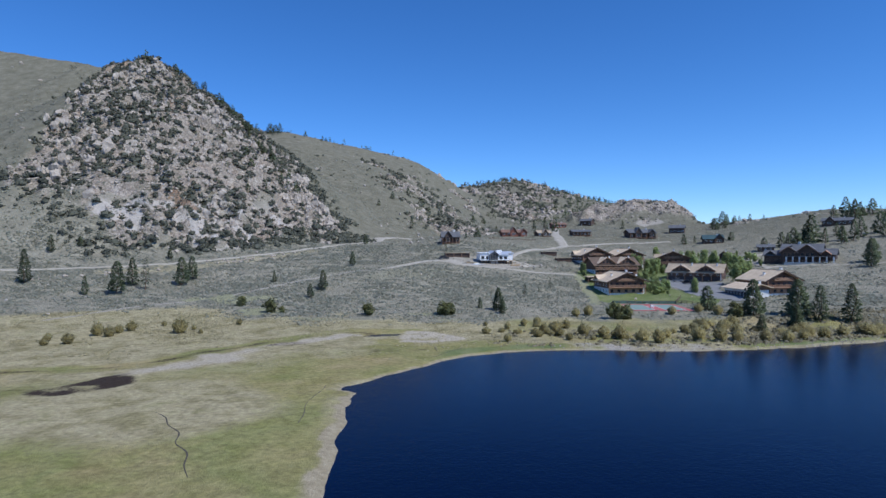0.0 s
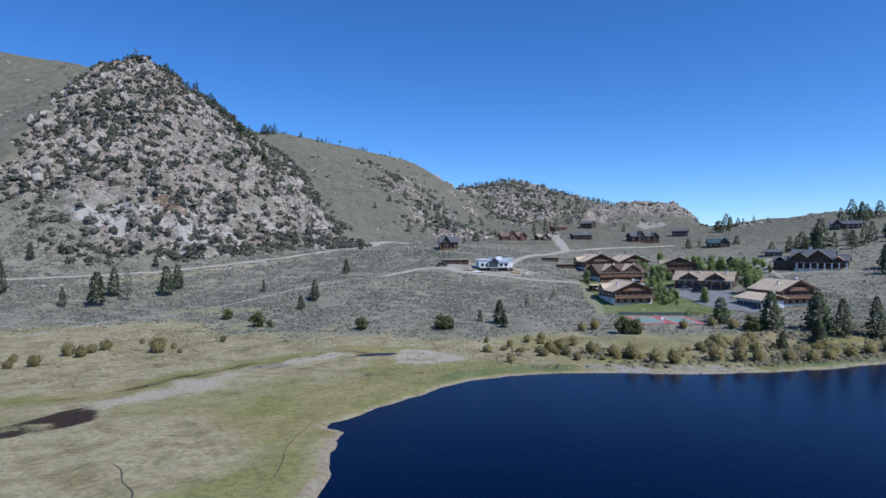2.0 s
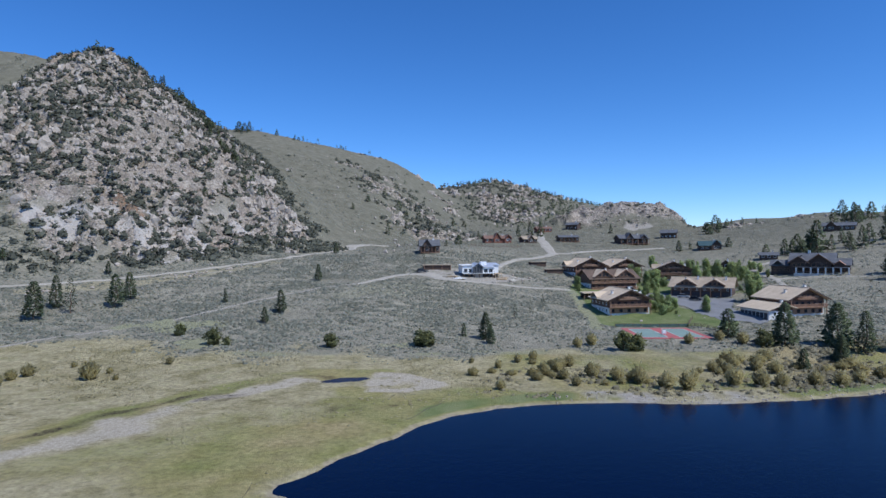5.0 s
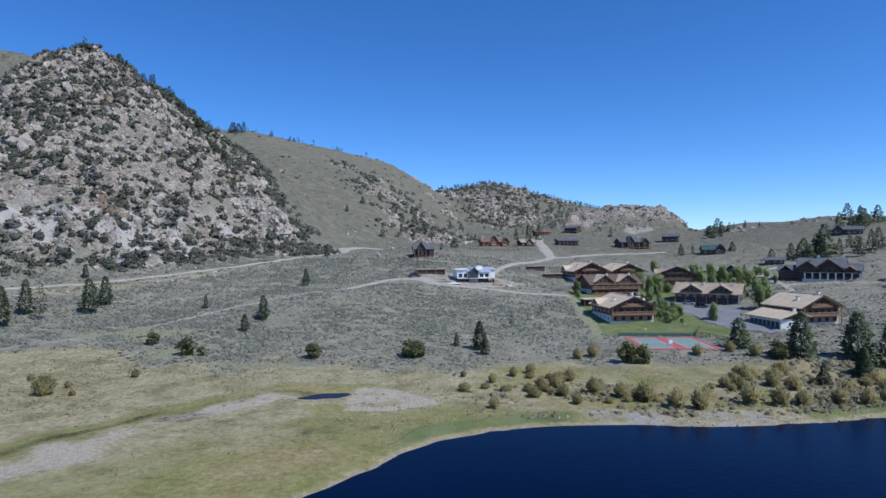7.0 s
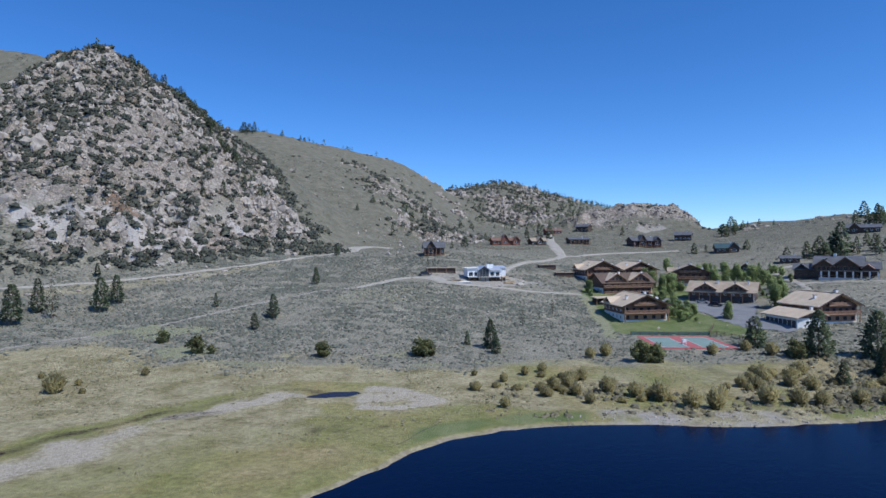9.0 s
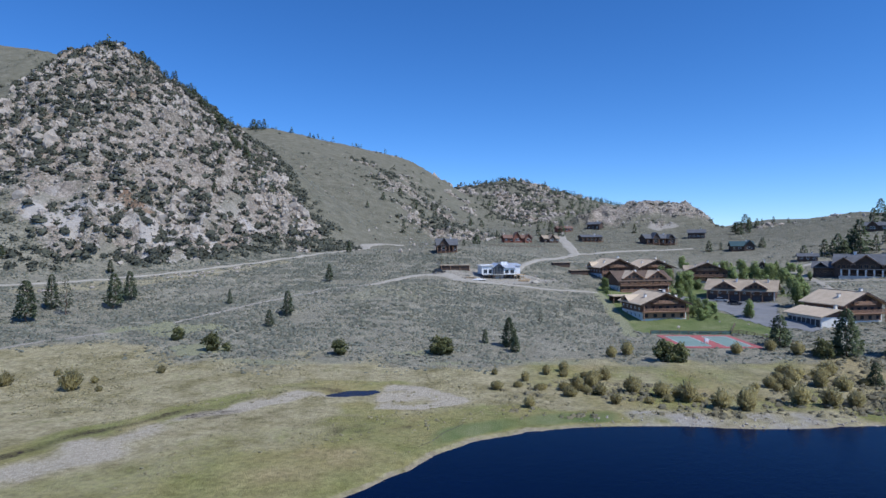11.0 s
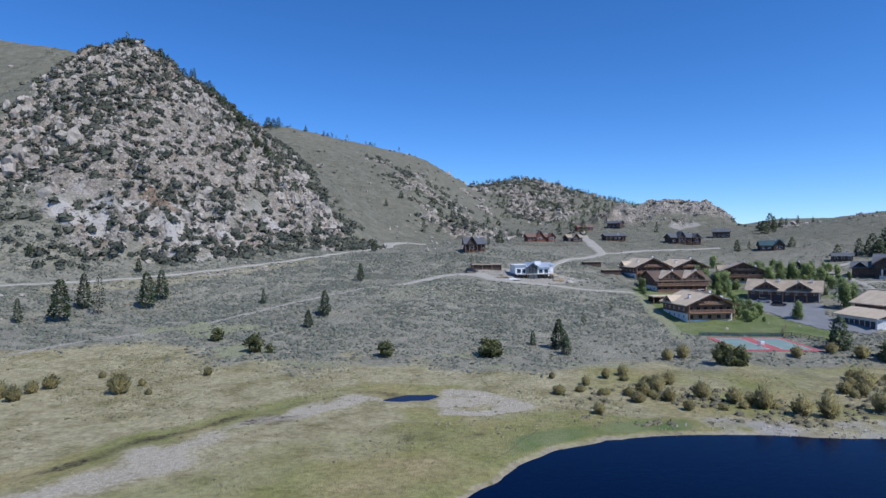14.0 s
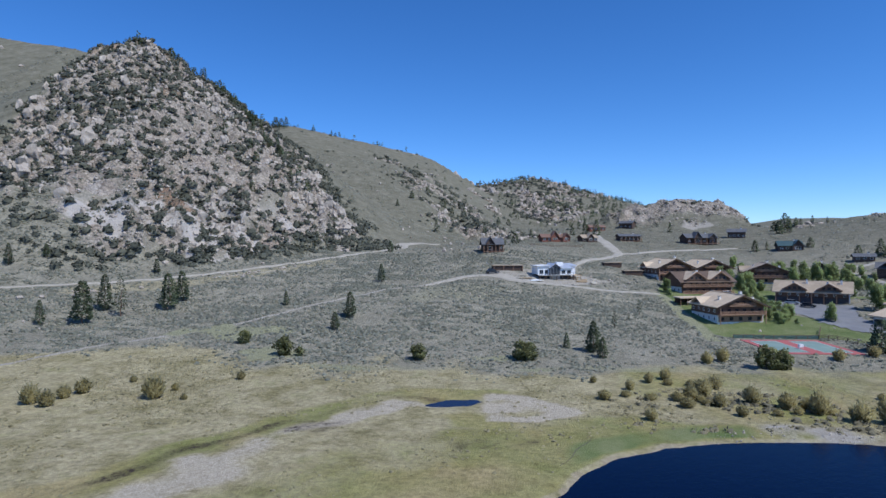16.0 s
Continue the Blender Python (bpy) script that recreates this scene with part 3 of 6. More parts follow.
def make_ground():
    xs = np.concatenate([-fan(420, 4600, 22)[::-1], steps((-417.5, -342.5, 20), (-340, -170, 76), (-168.75, 130, 239), (132.5, 300, 67), (304, 600, 60)), fan(606, 4600, 22)])
    ys = np.concatenate([-fan(40, 4600, 24)[::-1], steps((-36, 18, 14), (20, 270, 200), (272, 480, 104), (484, 900, 80)), fan(906, 4600, 22)])
    X, Y = np.meshgrid(xs, ys)
    Z = ground_height(X, Y)
    nx, ny = len(xs), len(ys)
    co = np.stack([X, Y, Z], -1).reshape(-1, 3)
    i = (np.arange(ny - 1)[:, None] * nx + np.arange(nx - 1)[None]).ravel()
    quads = np.stack([i, i + 1, i + nx + 1, i + nx], 1)
    me = bpy.data.meshes.new("ground")
    me.vertices.add(len(co))
    me.vertices.foreach_set("co", co.ravel())
    me.loops.add(quads.size)
    me.loops.foreach_set("vertex_index", quads.ravel().astype(np.int32))
    me.polygons.add(len(quads))
    me.polygons.foreach_set("loop_start", np.arange(0, quads.size, 4, dtype=np.int32))
    broken = rockiness(X, Y, Z).ravel()[quads].mean(1) > 0.4
    me.polygons.foreach_set("use_smooth", ~broken)
    me.update(calc_edges=True)
    masks = np.stack([np.clip(v, 0, 1).ravel() for v in zones(X, Y, Z)], 1)
    for k, name in enumerate(("zones_a", "zones_b", "zones_c", "zones_d")):
        layer = me.attributes.new(name, "FLOAT_COLOR", "POINT")
        layer.data.foreach_set("color", np.hstack([masks[:, 3 * k:3 * k + 3], np.ones((len(co), 1))]).ravel())
    me.materials.append(GROUND)
    return tagged(new("ground", me), "sagebrush bench, dry meadow and rocky granite hillside", "ground", kind="structure")


ground = make_ground()


def at_ground(x, y):
    return float(ground_height(np.array([x]), np.array([y]))[0])


def sheet(name, loop, z, material):
    bm = bmesh.new()
    bm.faces.new([bm.verts.new((x, y, z)) for x, y in loop])
    bmesh.ops.triangulate(bm, faces=bm.faces[:])
    return new(name, link(name, bm, material))


tagged(sheet("lake", [(-120, -470), (470, -470), (470, 170), (-30, 130), (-40, 40)], 0.0, WATER), "deep blue wind-rippled mountain lake", "lake", kind="structure")


def ribbon(name, line, width, material, lift=0.05, smooth=3):
    """A strip that lies on the ground along a line; the widths are given at the line's points."""
    pts, ws = [], []
    widths = width if isinstance(width, (list, tuple)) else [width] * len(line)
    n = len(line)
    for k in range(n - 1):
        p0, p1, p2, p3 = (Vector(line[min(max(k + s, 0), n - 1)]) for s in (-1, 0, 1, 2))
        count = max(2, int((p2 - p1).length / smooth))
        for j in range(count):
            u = j / count
            pts.append(p1 + 0.5 * u * ((p2 - p0) + u * ((2 * p0 - 5 * p1 + 4 * p2 - p3) + u * (3 * (p1 - p2) + p3 - p0))))
            ws.append(widths[k] + u * (widths[k + 1] - widths[k]))
    pts.append(Vector(line[-1]))
    ws.append(widths[-1])
    bm = bmesh.new()
    rows = []
    for k, (p, w) in enumerate(zip(pts, ws)):
        way = (pts[min(k + 1, len(pts) - 1)] - pts[max(k - 1, 0)]).normalized()
        side = Vector((-way.y, way.x))
        w *= 1 + 0.12 * float(grain(p.x, p.y, 6, 90))
        row = []
        for s in (-0.5, -0.25, 0, 0.25, 0.5):
            q = p + side * w * s
            row.append(bm.verts.new((q.x, q.y, at_ground(q.x, q.y) + lift * (1 if abs(s) < 0.4 else -0.8))))
        rows.append(row)
    for a, b in zip(rows, rows[1:]):
        for k in range(4):
            bm.faces.new((a[k], a[k + 1], b[k + 1], b[k]))
    bmesh.ops.recalc_face_normals(bm, faces=bm.faces[:])
    return tagged(new(name, link(name, bm, material)), kind="structure")


tagged(ribbon("road", [(-230, 176), (-156, 214), (-124, 231), (-109, 246), (-93, 264), (-73.5, 286), (-57, 316), (-49, 343), (-50, 360), (-43, 374), (-29, 384)], [1.7, 1.7, 1.8, 2.0, 2.2, 2.6, 3.6, 7, 9, 6, 3], GRAVEL, 0.25),
       "pale dirt road cut across the sagebrush slope", "road")
tagged(ribbon("road", [(-30, 228.5), (-16, 239.5), (-3, 242), (6, 234), (18, 231.5), (29, 230.5), (42, 231), (57, 232.5)], [2, 4, 8, 6, 3, 2.4, 2.4, 2.0], GRAVEL, 0.22),
       "dirt driveway below the white house", "road")
tagged(ribbon("road", [(30, 262), (36, 279), (51, 304), (70, 338), (74, 370), (77, 400), (80, 424), (95, 505)], [3, 3, 3.4, 6, 9.5, 9, 7, 4], GRAVEL, 0.25),
       "pale gravel road climbing the valley", "road")
tagged(ribbon("road", [(70, 340), (85, 352), (110, 366), (150, 372)], 4, GRAVEL, 0.25), "pale gravel side road", "road")
tagged(ribbon("road", [(148, 236), (150.5, 243), (155.4, 255), (160.6, 275), (163, 290), (172, 297), (188, 300)], [3, 4, 4.5, 5, 5, 4, 3], GRAVEL, 0.22), "pale sandy drive past the aspens to the barn", "road")
tagged(ribbon("road", [(156, 254), (163.5, 251), (173.4, 245.6), (182, 240), (189, 236), (206, 227)], [3, 2, 1.8, 1.8, 1.8, 1.6], GRAVEL, 0.22), "narrow pale drive before the timber lodge", "road")
MUD = plain("wet_mud", (0.045, 0.036, 0.024), (0.10, 0.08, 0.055), 0.5, 0.6, 0.03)
tagged(ribbon("ditch", [(-4.4, 89.6), (-2.4, 92.4), (-0.6, 96.4), (1.4, 99), (2.8, 101.8)], [0.06, 0.12, 0.17, 0.15, 0.08], MUD, 0.03, 1.0), "thin dark rut running to the grassy shore", "ditch")
tagged(ribbon("ditch", [(-21.0, 40), (-21.4, 44.9), (-22.4, 50), (-22.3, 55.2), (-21.9, 60), (-22.2, 63.9)], [0.16, 0.2, 0.12, 0.16, 0.1, 0.05], MUD, 0.03, 1.0), "thin trodden rut along the shore", "ditch")
tagged(ribbon("ditch", [(-43, 44), (-40.5, 41.8), (-38.5, 38.4), (-35.5, 35.2), (-34, 31), (-31, 27.6), (-29.5, 23.5), (-27.5, 20)], [0.12, 0.26, 0.22, 0.34, 0.2, 0.3, 0.24, 0.15], MUD, 0.03, 1.0), "narrow dark drainage ditch winding through the meadow", "ditch")
YARD_ASPHALT = [(86, 233), (97, 233.5), (115, 212.5), (107, 198), (105.5, 190), (107.5, 175), (103, 172.5), (95, 179), (91.5, 192), (93, 204), (87, 218)]


def patch(name, loop, material, lift, cell=1.0):
    """A sheet with a free outline that lies on the ground."""
    x, y = zip(*loop)
    xs, ys = np.arange(min(x), max(x) + cell, cell), np.arange(min(y), max(y) + cell, cell)
    X, Y = np.meshgrid(xs, ys)
    Z = ground_height(X, Y) + lift
    bm, made = bmesh.new(), {}
    middle = inside(X[:-1, :-1] + cell / 2, Y[:-1, :-1] + cell / 2, loop)
    for j, i in zip(*np.nonzero(middle)):
        bm.faces.new([made.setdefault(k, None) or made.update({k: bm.verts.new((X[k], Y[k], Z[k]))}) or made[k] for k in ((j, i), (j, i + 1), (j + 1, i + 1), (j + 1, i))])
    return tagged(new(name, link(name, bm, material)), kind="structure")


tagged(patch("pavement", YARD_ASPHALT, ASPHALT, 0.12), "grey asphalt parking yard between the chalets", "pavement")
tagged(sheet("pool", [(-30, 110), (-24, 111), (-14, 116), (-8, 120), (-9, 125), (-16, 126), (-25, 122), (-30, 116)], 0.98, PUDDLE),
       "small dark blue pool in the marsh", "pool", kind="structure")

# ---- plants and rocks ----
def tufts(where, way, length, width, rng, blades=2, lay=1.3, face=None):
    """Leaf sprays: crossed diamonds at the given places, along the given ways. Returns corners and quads."""
    n = len(where)
    way = way / np.maximum(np.linalg.norm(way, axis=1, keepdims=True), 1e-6)
    co, quads = [], []
    for b in range(blades):
        side = np.cross(way, rng.normal(size=(n, 3)) + np.array([0, 0, lay]))
        side /= np.maximum(np.linalg.norm(side, axis=1, keepdims=True), 1e-6)
        l, w = length[:, None] * rng.uniform(0.8, 1.2, (n, 1)), width[:, None] * rng.uniform(0.7, 1.2, (n, 1))
        bend = rng.normal(size=(n, 3)) * 0.18 * l
        tip, mid = where + way * l + bend, where + way * l * rng.uniform(0.35, 0.65, (n, 1))
        co.append(np.stack([where, mid + side * w, tip, mid - side * w], 1))
    co = np.concatenate(co)
    if face is None:
        face = way + np.array([0, 0, 0.4])
    face = np.tile(face, (blades, 1)) + 0.3 * rng.normal(size=(n * blades, 3))
    face /= np.maximum(np.linalg.norm(face, axis=1, keepdims=True), 1e-6)
    away = np.einsum("ij,ij->i", np.cross(co[:, 1] - co[:, 0], co[:, 2] - co[:, 0]), face) < 0
    co[away] = co[away][:, [0, 3, 2, 1]]
    co = co.reshape(-1, 3)
    return co, np.arange(len(co)).reshape(-1, 4), np.repeat(face, 4, 0)


def mesh_of(name, co, faces, material, normals=None):
    me = bpy.data.meshes.new(name)
    size = faces.shape[1]
    me.vertices.add(len(co))
    me.vertices.foreach_set("co", np.ascontiguousarray(co, dtype=np.float32).ravel())
    me.loops.add(faces.size)
    me.loops.foreach_set("vertex_index", faces.ravel().astype(np.int32))
    me.polygons.add(len(faces))
    me.polygons.foreach_set("loop_start", np.arange(0, faces.size, size, dtype=np.int32))
    me.polygons.foreach_set("use_smooth", np.full(len(faces), normals is not None))
    me.update(calc_edges=True)
    me.materials.append(material)
    if normals is not None:
        layer = me.attributes.new("custom_normal", "FLOAT_VECTOR", "POINT")
        layer.data.foreach_set("vector", np.ascontiguousarray(normals, dtype=np.float32).ravel())
        me.update()
    return me


def trunk_mesh(height, radius, rng, limbs=5, lean=0.03):
    """A tapered, slightly bent trunk with limbs."""
    bm = bmesh.new()

    def stick(a, b, ra, rb, rings=4, sides=6):
        a, b = Vector(a), Vector(b)
        axis = (b - a).normalized()
        u = axis.orthogonal().normalized()
        v = axis.cross(u)
        rows = []
        for k in range(rings + 1):
            f = k / rings
            c = a.lerp(b, f) + (u * rng.normal() + v * rng.normal()) * lean * (b - a).length * (0 < f < 1)
            r = ra + (rb - ra) * f
            rows.append([bm.verts.new(c + r * (math.cos(q) * u + math.sin(q) * v)) for q in np.linspace(0, 2 * math.pi, sides, endpoint=False)])
        for p, q in zip(rows, rows[1:]):
            for k in range(sides):
                bm.faces.new((p[k], p[(k + 1) % sides], q[(k + 1) % sides], q[k]))

    stick((0, 0, -0.3), (0, 0, height), radius, radius * 0.12, 6)
    for k in range(limbs):
        z = height * rng.uniform(0.25, 0.8)
        q, l = rng.uniform(0, 6.28), height * rng.uniform(0.12, 0.22)
        stick((0, 0, z), (l * math.cos(q), l * math.sin(q), z + 0.25 * l), radius * 0.35, radius * 0.08, 2, 4)
    return link("trunk", bm, BARK)


def crown_of(made, material):
    return mesh_of("crown", made[0], made[1], material, made[2])


def conifer_crown(height, spread, seed, bare=0.12, thin=1.0, point=0.8, count=1450, spray=1.0):
    """Whorls of drooping sprays that narrow to the top, with gaps and an uneven outline."""
    rng = np.random.default_rng(seed)
    f = np.sort(rng.uniform(0, 1, count) ** 0.8)
    z = height * (bare + (1 - bare) * f)
    q = rng.uniform(0, 2 * np.pi, count)
    outline = spread * np.clip((1 - f) ** point * np.minimum(1, (f + 0.10) * 4.5), 0.03, None)
    wave = 1 + 0.28 * np.sin(3 * q + seed) * np.sin(9 * f + seed) + 0.16 * rng.normal(size=count)
    r = outline * wave * np.sqrt(rng.uniform(0.12, 1.0, count))
    keep = rng.uniform(size=count) < thin * (0.72 + 0.28 * np.sin(26 * f + 2 * q))
    z, q, r, f, outline = (v[keep] for v in (z, q, r, f, outline))
    where = np.stack([r * np.cos(q), r * np.sin(q), z], 1)
    way = np.stack([np.cos(q), np.sin(q), -0.15 + 0.6 * f + 0.35 * rng.normal(size=len(q))], 1)
    size = spray * (0.10 + 0.14 * (1 - f)) * spread * rng.uniform(0.7, 1.3, len(q))
    face = np.stack([np.cos(q), np.sin(q), 0.45 + 0.3 * f], 1)
    return crown_of(tufts(where, way, size, size * 0.42, rng, 2, 1.3, face), NEEDLES)


def round_crown(width, height, seed, material, lobes=9, count=620, low=0.08, leaf=0.11):
    """An uneven crown of many small clumps gathered in lobes."""
    rng = np.random.default_rng(seed)
    c = rng.normal(size=(lobes, 3))
    c /= np.linalg.norm(c, axis=1, keepdims=True)
    c *= rng.uniform(0.25, 0.62, (lobes, 1))
    c[:, 2] = np.linspace(-0.62, 0.6, lobes)
    c[:, :2] *= (1.25 - 0.55 * np.abs(c[:, 2:3] + 0.25))
    k = rng.integers(0, lobes, count)
    d = rng.normal(size=(count, 3))
    d /= np.linalg.norm(d, axis=1, keepdims=True)
    p = c[k] + d * (rng.uniform(0.26, 0.46, lobes)[k] * rng.uniform(0.55, 1.0, count))[:, None]
    where = np.stack([p[:, 0] * width / 2, p[:, 1] * width / 2, height * (low + (1 - low) * np.clip(0.5 + 0.52 * p[:, 2], 0, 1.05))], 1)
    way = 0.5 * d + 0.7 * rng.normal(size=(count, 3)) + np.array([0, 0, 0.2])
    size = leaf * width * rng.uniform(0.7, 1.35, count)
    face = d + 0.6 * p + np.array([0, 0, 0.35])
    return crown_of(tufts(where, way, size, size * 0.5, rng, 2, 1.3, face), material)


def twig_crown(width, height, seed, material, count=1350):
    """A shrub of upright twigs that spread from the ground."""
    rng = np.random.default_rng(seed)
    q, r = rng.uniform(0, 6.283, count), np.sqrt(rng.uniform(0, 1, count))
    lean = 0.65 * r + 0.12 * rng.normal(size=count)
    top = height * (1 - 0.45 * r ** 2) * rng.uniform(0.6, 1.03, count) * (1 + 0.10 * np.sin(3 * q + seed))
    f = rng.uniform(0.05, 0.85, count)
    where = np.stack([np.cos(q) * width / 2 * (0.35 * r + 0.65 * f * lean), np.sin(q) * width / 2 * (0.35 * r + 0.65 * f * lean), top * f], 1)
    way = np.stack([np.cos(q) * lean, np.sin(q) * lean, 1.1 + 0 * q], 1) + 0.25 * rng.normal(size=(count, 3))
    size = height * rng.uniform(0.09, 0.19, count)
    face = np.stack([np.cos(q) * r, np.sin(q) * r, 0.6 + 0.5 * f], 1)
    return crown_of(tufts(where, way, size * 1.25, size * 0.17, rng, 1, 1.3, face), material)


def plant(name, crown, trunk, label, category, group):
    root = tagged(new(name), label, category, group)
    for part_name, me in (("trunk", trunk), ("crown", crown)):
        if me:
            ob = new(part_name, me)
            ob.parent = root
    return root


def rng_of(seed):
    return np.random.default_rng(seed)


PINES = [plant("pine_tree", conifer_crown(10, s, k, b, t, p, 1450, 1.3), trunk_mesh(9.6, 0.2, rng_of(k), 6), "green pine tree with a dark ragged conical crown", "tree", "pines on the bench")
         for k, s, b, t, p in ((1, 1.8, 0.05, 1.0, 0.5), (2, 2.1, 0.08, 1.0, 0.45), (3, 1.6, 0.04, 1.0, 0.6), (4, 2.2, 0.12, 0.95, 0.42))]
HILL_PINES = [plant("pine_tree", conifer_crown(10, s, k, 0.03, 1.0, p, 420, 1.75), trunk_mesh(9.4, 0.2, rng_of(k), 2), "dark pine with a ragged crown on the stony slope", "tree", "pines on the hills") for k, s, p in ((5, 2.6, 0.6), (6, 2.1, 0.75), (7, 3.2, 0.5))]
BROAD_PINES = [plant("pine_tree", conifer_crown(10, s, k, 0.02, 1.0, p, 1400, 1.25), trunk_mesh(9.4, 0.22, rng_of(k), 4), "broad dense dark green pine above the shore", "tree", "pines above the shore") for k, s, p in ((51, 3.0, 0.42), (52, 3.3, 0.5), (53, 2.6, 0.5))]
THIN_PINES = [plant("pine_tree", conifer_crown(10, 1.6, k, 0.16, 0.8, 0.45, 800), trunk_mesh(9.6, 0.16, rng_of(k), 8), "slim sparse pine with a thin see-through crown", "tree", "slim pines")
              for k in (11, 12)]
JUNIPERS = [plant("juniper_bush", round_crown(10.5, 10, k, JUNIPER, 15, 1300, -0.04, 0.072), trunk_mesh(4, 0.3, rng_of(k), 3), "dense rounded olive-green juniper bush", "bush", "junipers") for k in (21, 22, 23)]
ASPENS = [plant("aspen_tree", round_crown(6.0, 10, k, LEAVES, 30, 2000, 0.03, 0.068), trunk_mesh(8.5, 0.14, rng_of(k), 7), "leafy bright green aspen beside the chalets", "tree", "aspens") for k in (31, 32, 33)]
SAPLINGS = [plant("aspen_sapling", round_crown(6.5, 10, k, LEAVES, 16, 420, 0.0, 0.125), trunk_mesh(7, 0.12, rng_of(k), 3), "young light green aspen on the rough lawn", "tree", "aspen saplings") for k in (36, 37, 38)]
WILLOWS = [plant("willow_shrub", twig_crown(10.5, 10, k, WILLOW), None, "tan and yellow-green leafless willow shrub by the shore", "shrub", "willows along the shore") for k in (41, 42, 43)]
SPREAD = random.Random(5)
WILD_GROVE = random.Random(12)
GROVE_TREES = [(x, y) for x, y in ((WILD_GROVE.uniform(86, 166), WILD_GROVE.uniform(228, 312)) for _ in range(170)) if inside(np.array(x), np.array(y), GROVE) and not any(math.hypot(x - a, y - b) < r for a, b, r in ((91, 274, 13), (114, 275, 14), (107, 228, 15), (151, 294, 5), (80, 246, 13), (99, 222, 11)))]


def stand(kinds, places, wide=1.0, sink=0.1):
    """Plants at (x, y, height), their bases on the ground."""
    for x, y, h in places:
        first = SPREAD.choice(kinds)
        h = 0.94 * h
        s, w = h / 10, h / 10 * wide * SPREAD.uniform(0.9, 1.12)
        ob = copy_thing(first, pose(x, y, at_ground(x, y) - sink, 0, 0, SPREAD.uniform(0, 360)))
        ob.scale = (w, w, s)


stand(PINES, [(-165, 184, 14), (-182, 224, 8.4), (-173.6, 232, 5.4), (-136.7, 176.4, 7.6), (-125.9, 179, 13.2), (-128.3, 194, 12), (-109.8, 197.4, 12.2), (-110.3, 207.8, 10.6),
              (-133.1, 235.6, 5.7), (-73.2, 201.1, 5.2), (-51.9, 174.5, 5.4), (-49.8, 186.5, 8.2), (-46.6, 234.2, 7.2), (-51.5, 309, 6.2), (-87.4, 299, 3.9)])
stand(THIN_PINES, [(-119.7, 187.8, 13), (27.5, 183.3, 5.4), (40, 201.4, 5.2), (-3.3, 264.5, 5), (34, 192, 3)])
stand(BROAD_PINES, [(85, 157, 8.6), (94.4, 145.4, 11.8), (105.9, 141.5, 12), (98.4, 129.2, 7.2), (86.1, 124.1, 5.2), (99.6, 131, 5.5)], 0.92)
stand(BROAD_PINES, [(9.6, 160.9, 4.2), (16.6, 152.3, 5.4), (15.6, 157.5, 8.0)], 0.8)
stand(PINES, [(109.4, 136, 11.4), (118.5, 135.6, 12.4), (188, 228, 13), (194, 236, 12)], 1.25)
stand(HILL_PINES, [(188.8, 321.9, 6.5), (195.3, 315, 9.6), (204.4, 318.2, 11), (209.6, 308.9, 18.5), (214.7, 304.8, 10), (155.5, 361.3, 7.4), (164.3, 365, 5.5), (206.6, 430.9, 10), (215, 433, 9.2),
              (272.7, 389, 11), (276, 382.5, 9), (281, 379, 13.5), (67.5, 455, 10), (76, 450, 13), (83, 445, 12.8), (16.5, 365.4, 7), (35, 439.5, 7.6), (-32.7, 428.5, 9.8), (1.7, 443, 6.8),
              (8.5, 344.6, 4.8), (145.4, 471.6, 8.6), (219.3, 296, 10.5), (186, 358.7, 6.2), (228, 300, 13), (236, 306, 12), (243, 296, 14), (250, 310, 13)])
RIDGE = random.Random(31)
SKYLINE = [(-237, 450), (-207, 467), (-178, 442), (-150, 415), (-126, 386)]
stand(HILL_PINES, [(a[0] + u * (b[0] - a[0]) + RIDGE.gauss(0, 3), a[1] + u * (b[1] - a[1]) - RIDGE.uniform(0, 9), RIDGE.uniform(4.5, 8.5)) for a, b in zip(SKYLINE, SKYLINE[1:]) for u in (RIDGE.random() for _ in range(11))], 1.1)
stand(HILL_PINES, [(-262, 428, 5), (-256, 424, 4.4), (-250, 428, 4.6), (-300, 482, 9), (-288, 478, 8), (-274, 470, 7), (-242, 428, 5), (-226, 690, 13), (-221, 694, 11), (-216, 697, 13), (-188, 712, 6), (-170, 730, 6), (-166, 733, 5),
                   (-104, 350, 7), (-118, 330, 8), (-126, 322, 7), (-142, 316, 6), (-150, 340, 7), (-135, 355, 6), (-160, 372, 8), (-190, 345, 6), (-30, 520, 8), (-22, 505, 7), (-44, 540, 8), (-55, 500, 7), (-64, 470, 6), (-12, 520, 7), (20, 560, 8), (32, 590, 7)], 1.15)
EASTERN = random.Random(33)
stand(HILL_PINES, [(EASTERN.uniform(280, 400), EASTERN.uniform(395, 462), EASTERN.uniform(7, 14)) for _ in range(19)], 1.1)
stand(HILL_PINES, [(EASTERN.uniform(196, 262), EASTERN.uniform(288, 330), EASTERN.uniform(7, 13)) for _ in range(8)], 1.1)
stand(HILL_PINES, [(222, 452, 13), (227, 456, 10), (240, 470, 7), (246, 474, 6), (256, 476, 7), (214, 450, 8), (270, 480, 5), (235, 462, 6)], 1.1)
stand(JUNIPERS, [(-2.5, 151.4, 4.8), (-1.2, 152.2, 4.2)], 1.45)
stand(JUNIPERS, [(-72.8, 162.5, 4), (-60, 153, 5), (-27.2, 150.3, 4.2), (50.8, 144.2, 5.8), (54.4, 144, 5.0), (88.6, 145, 5.0), (-56, 152.5, 2.6)], 1.1)
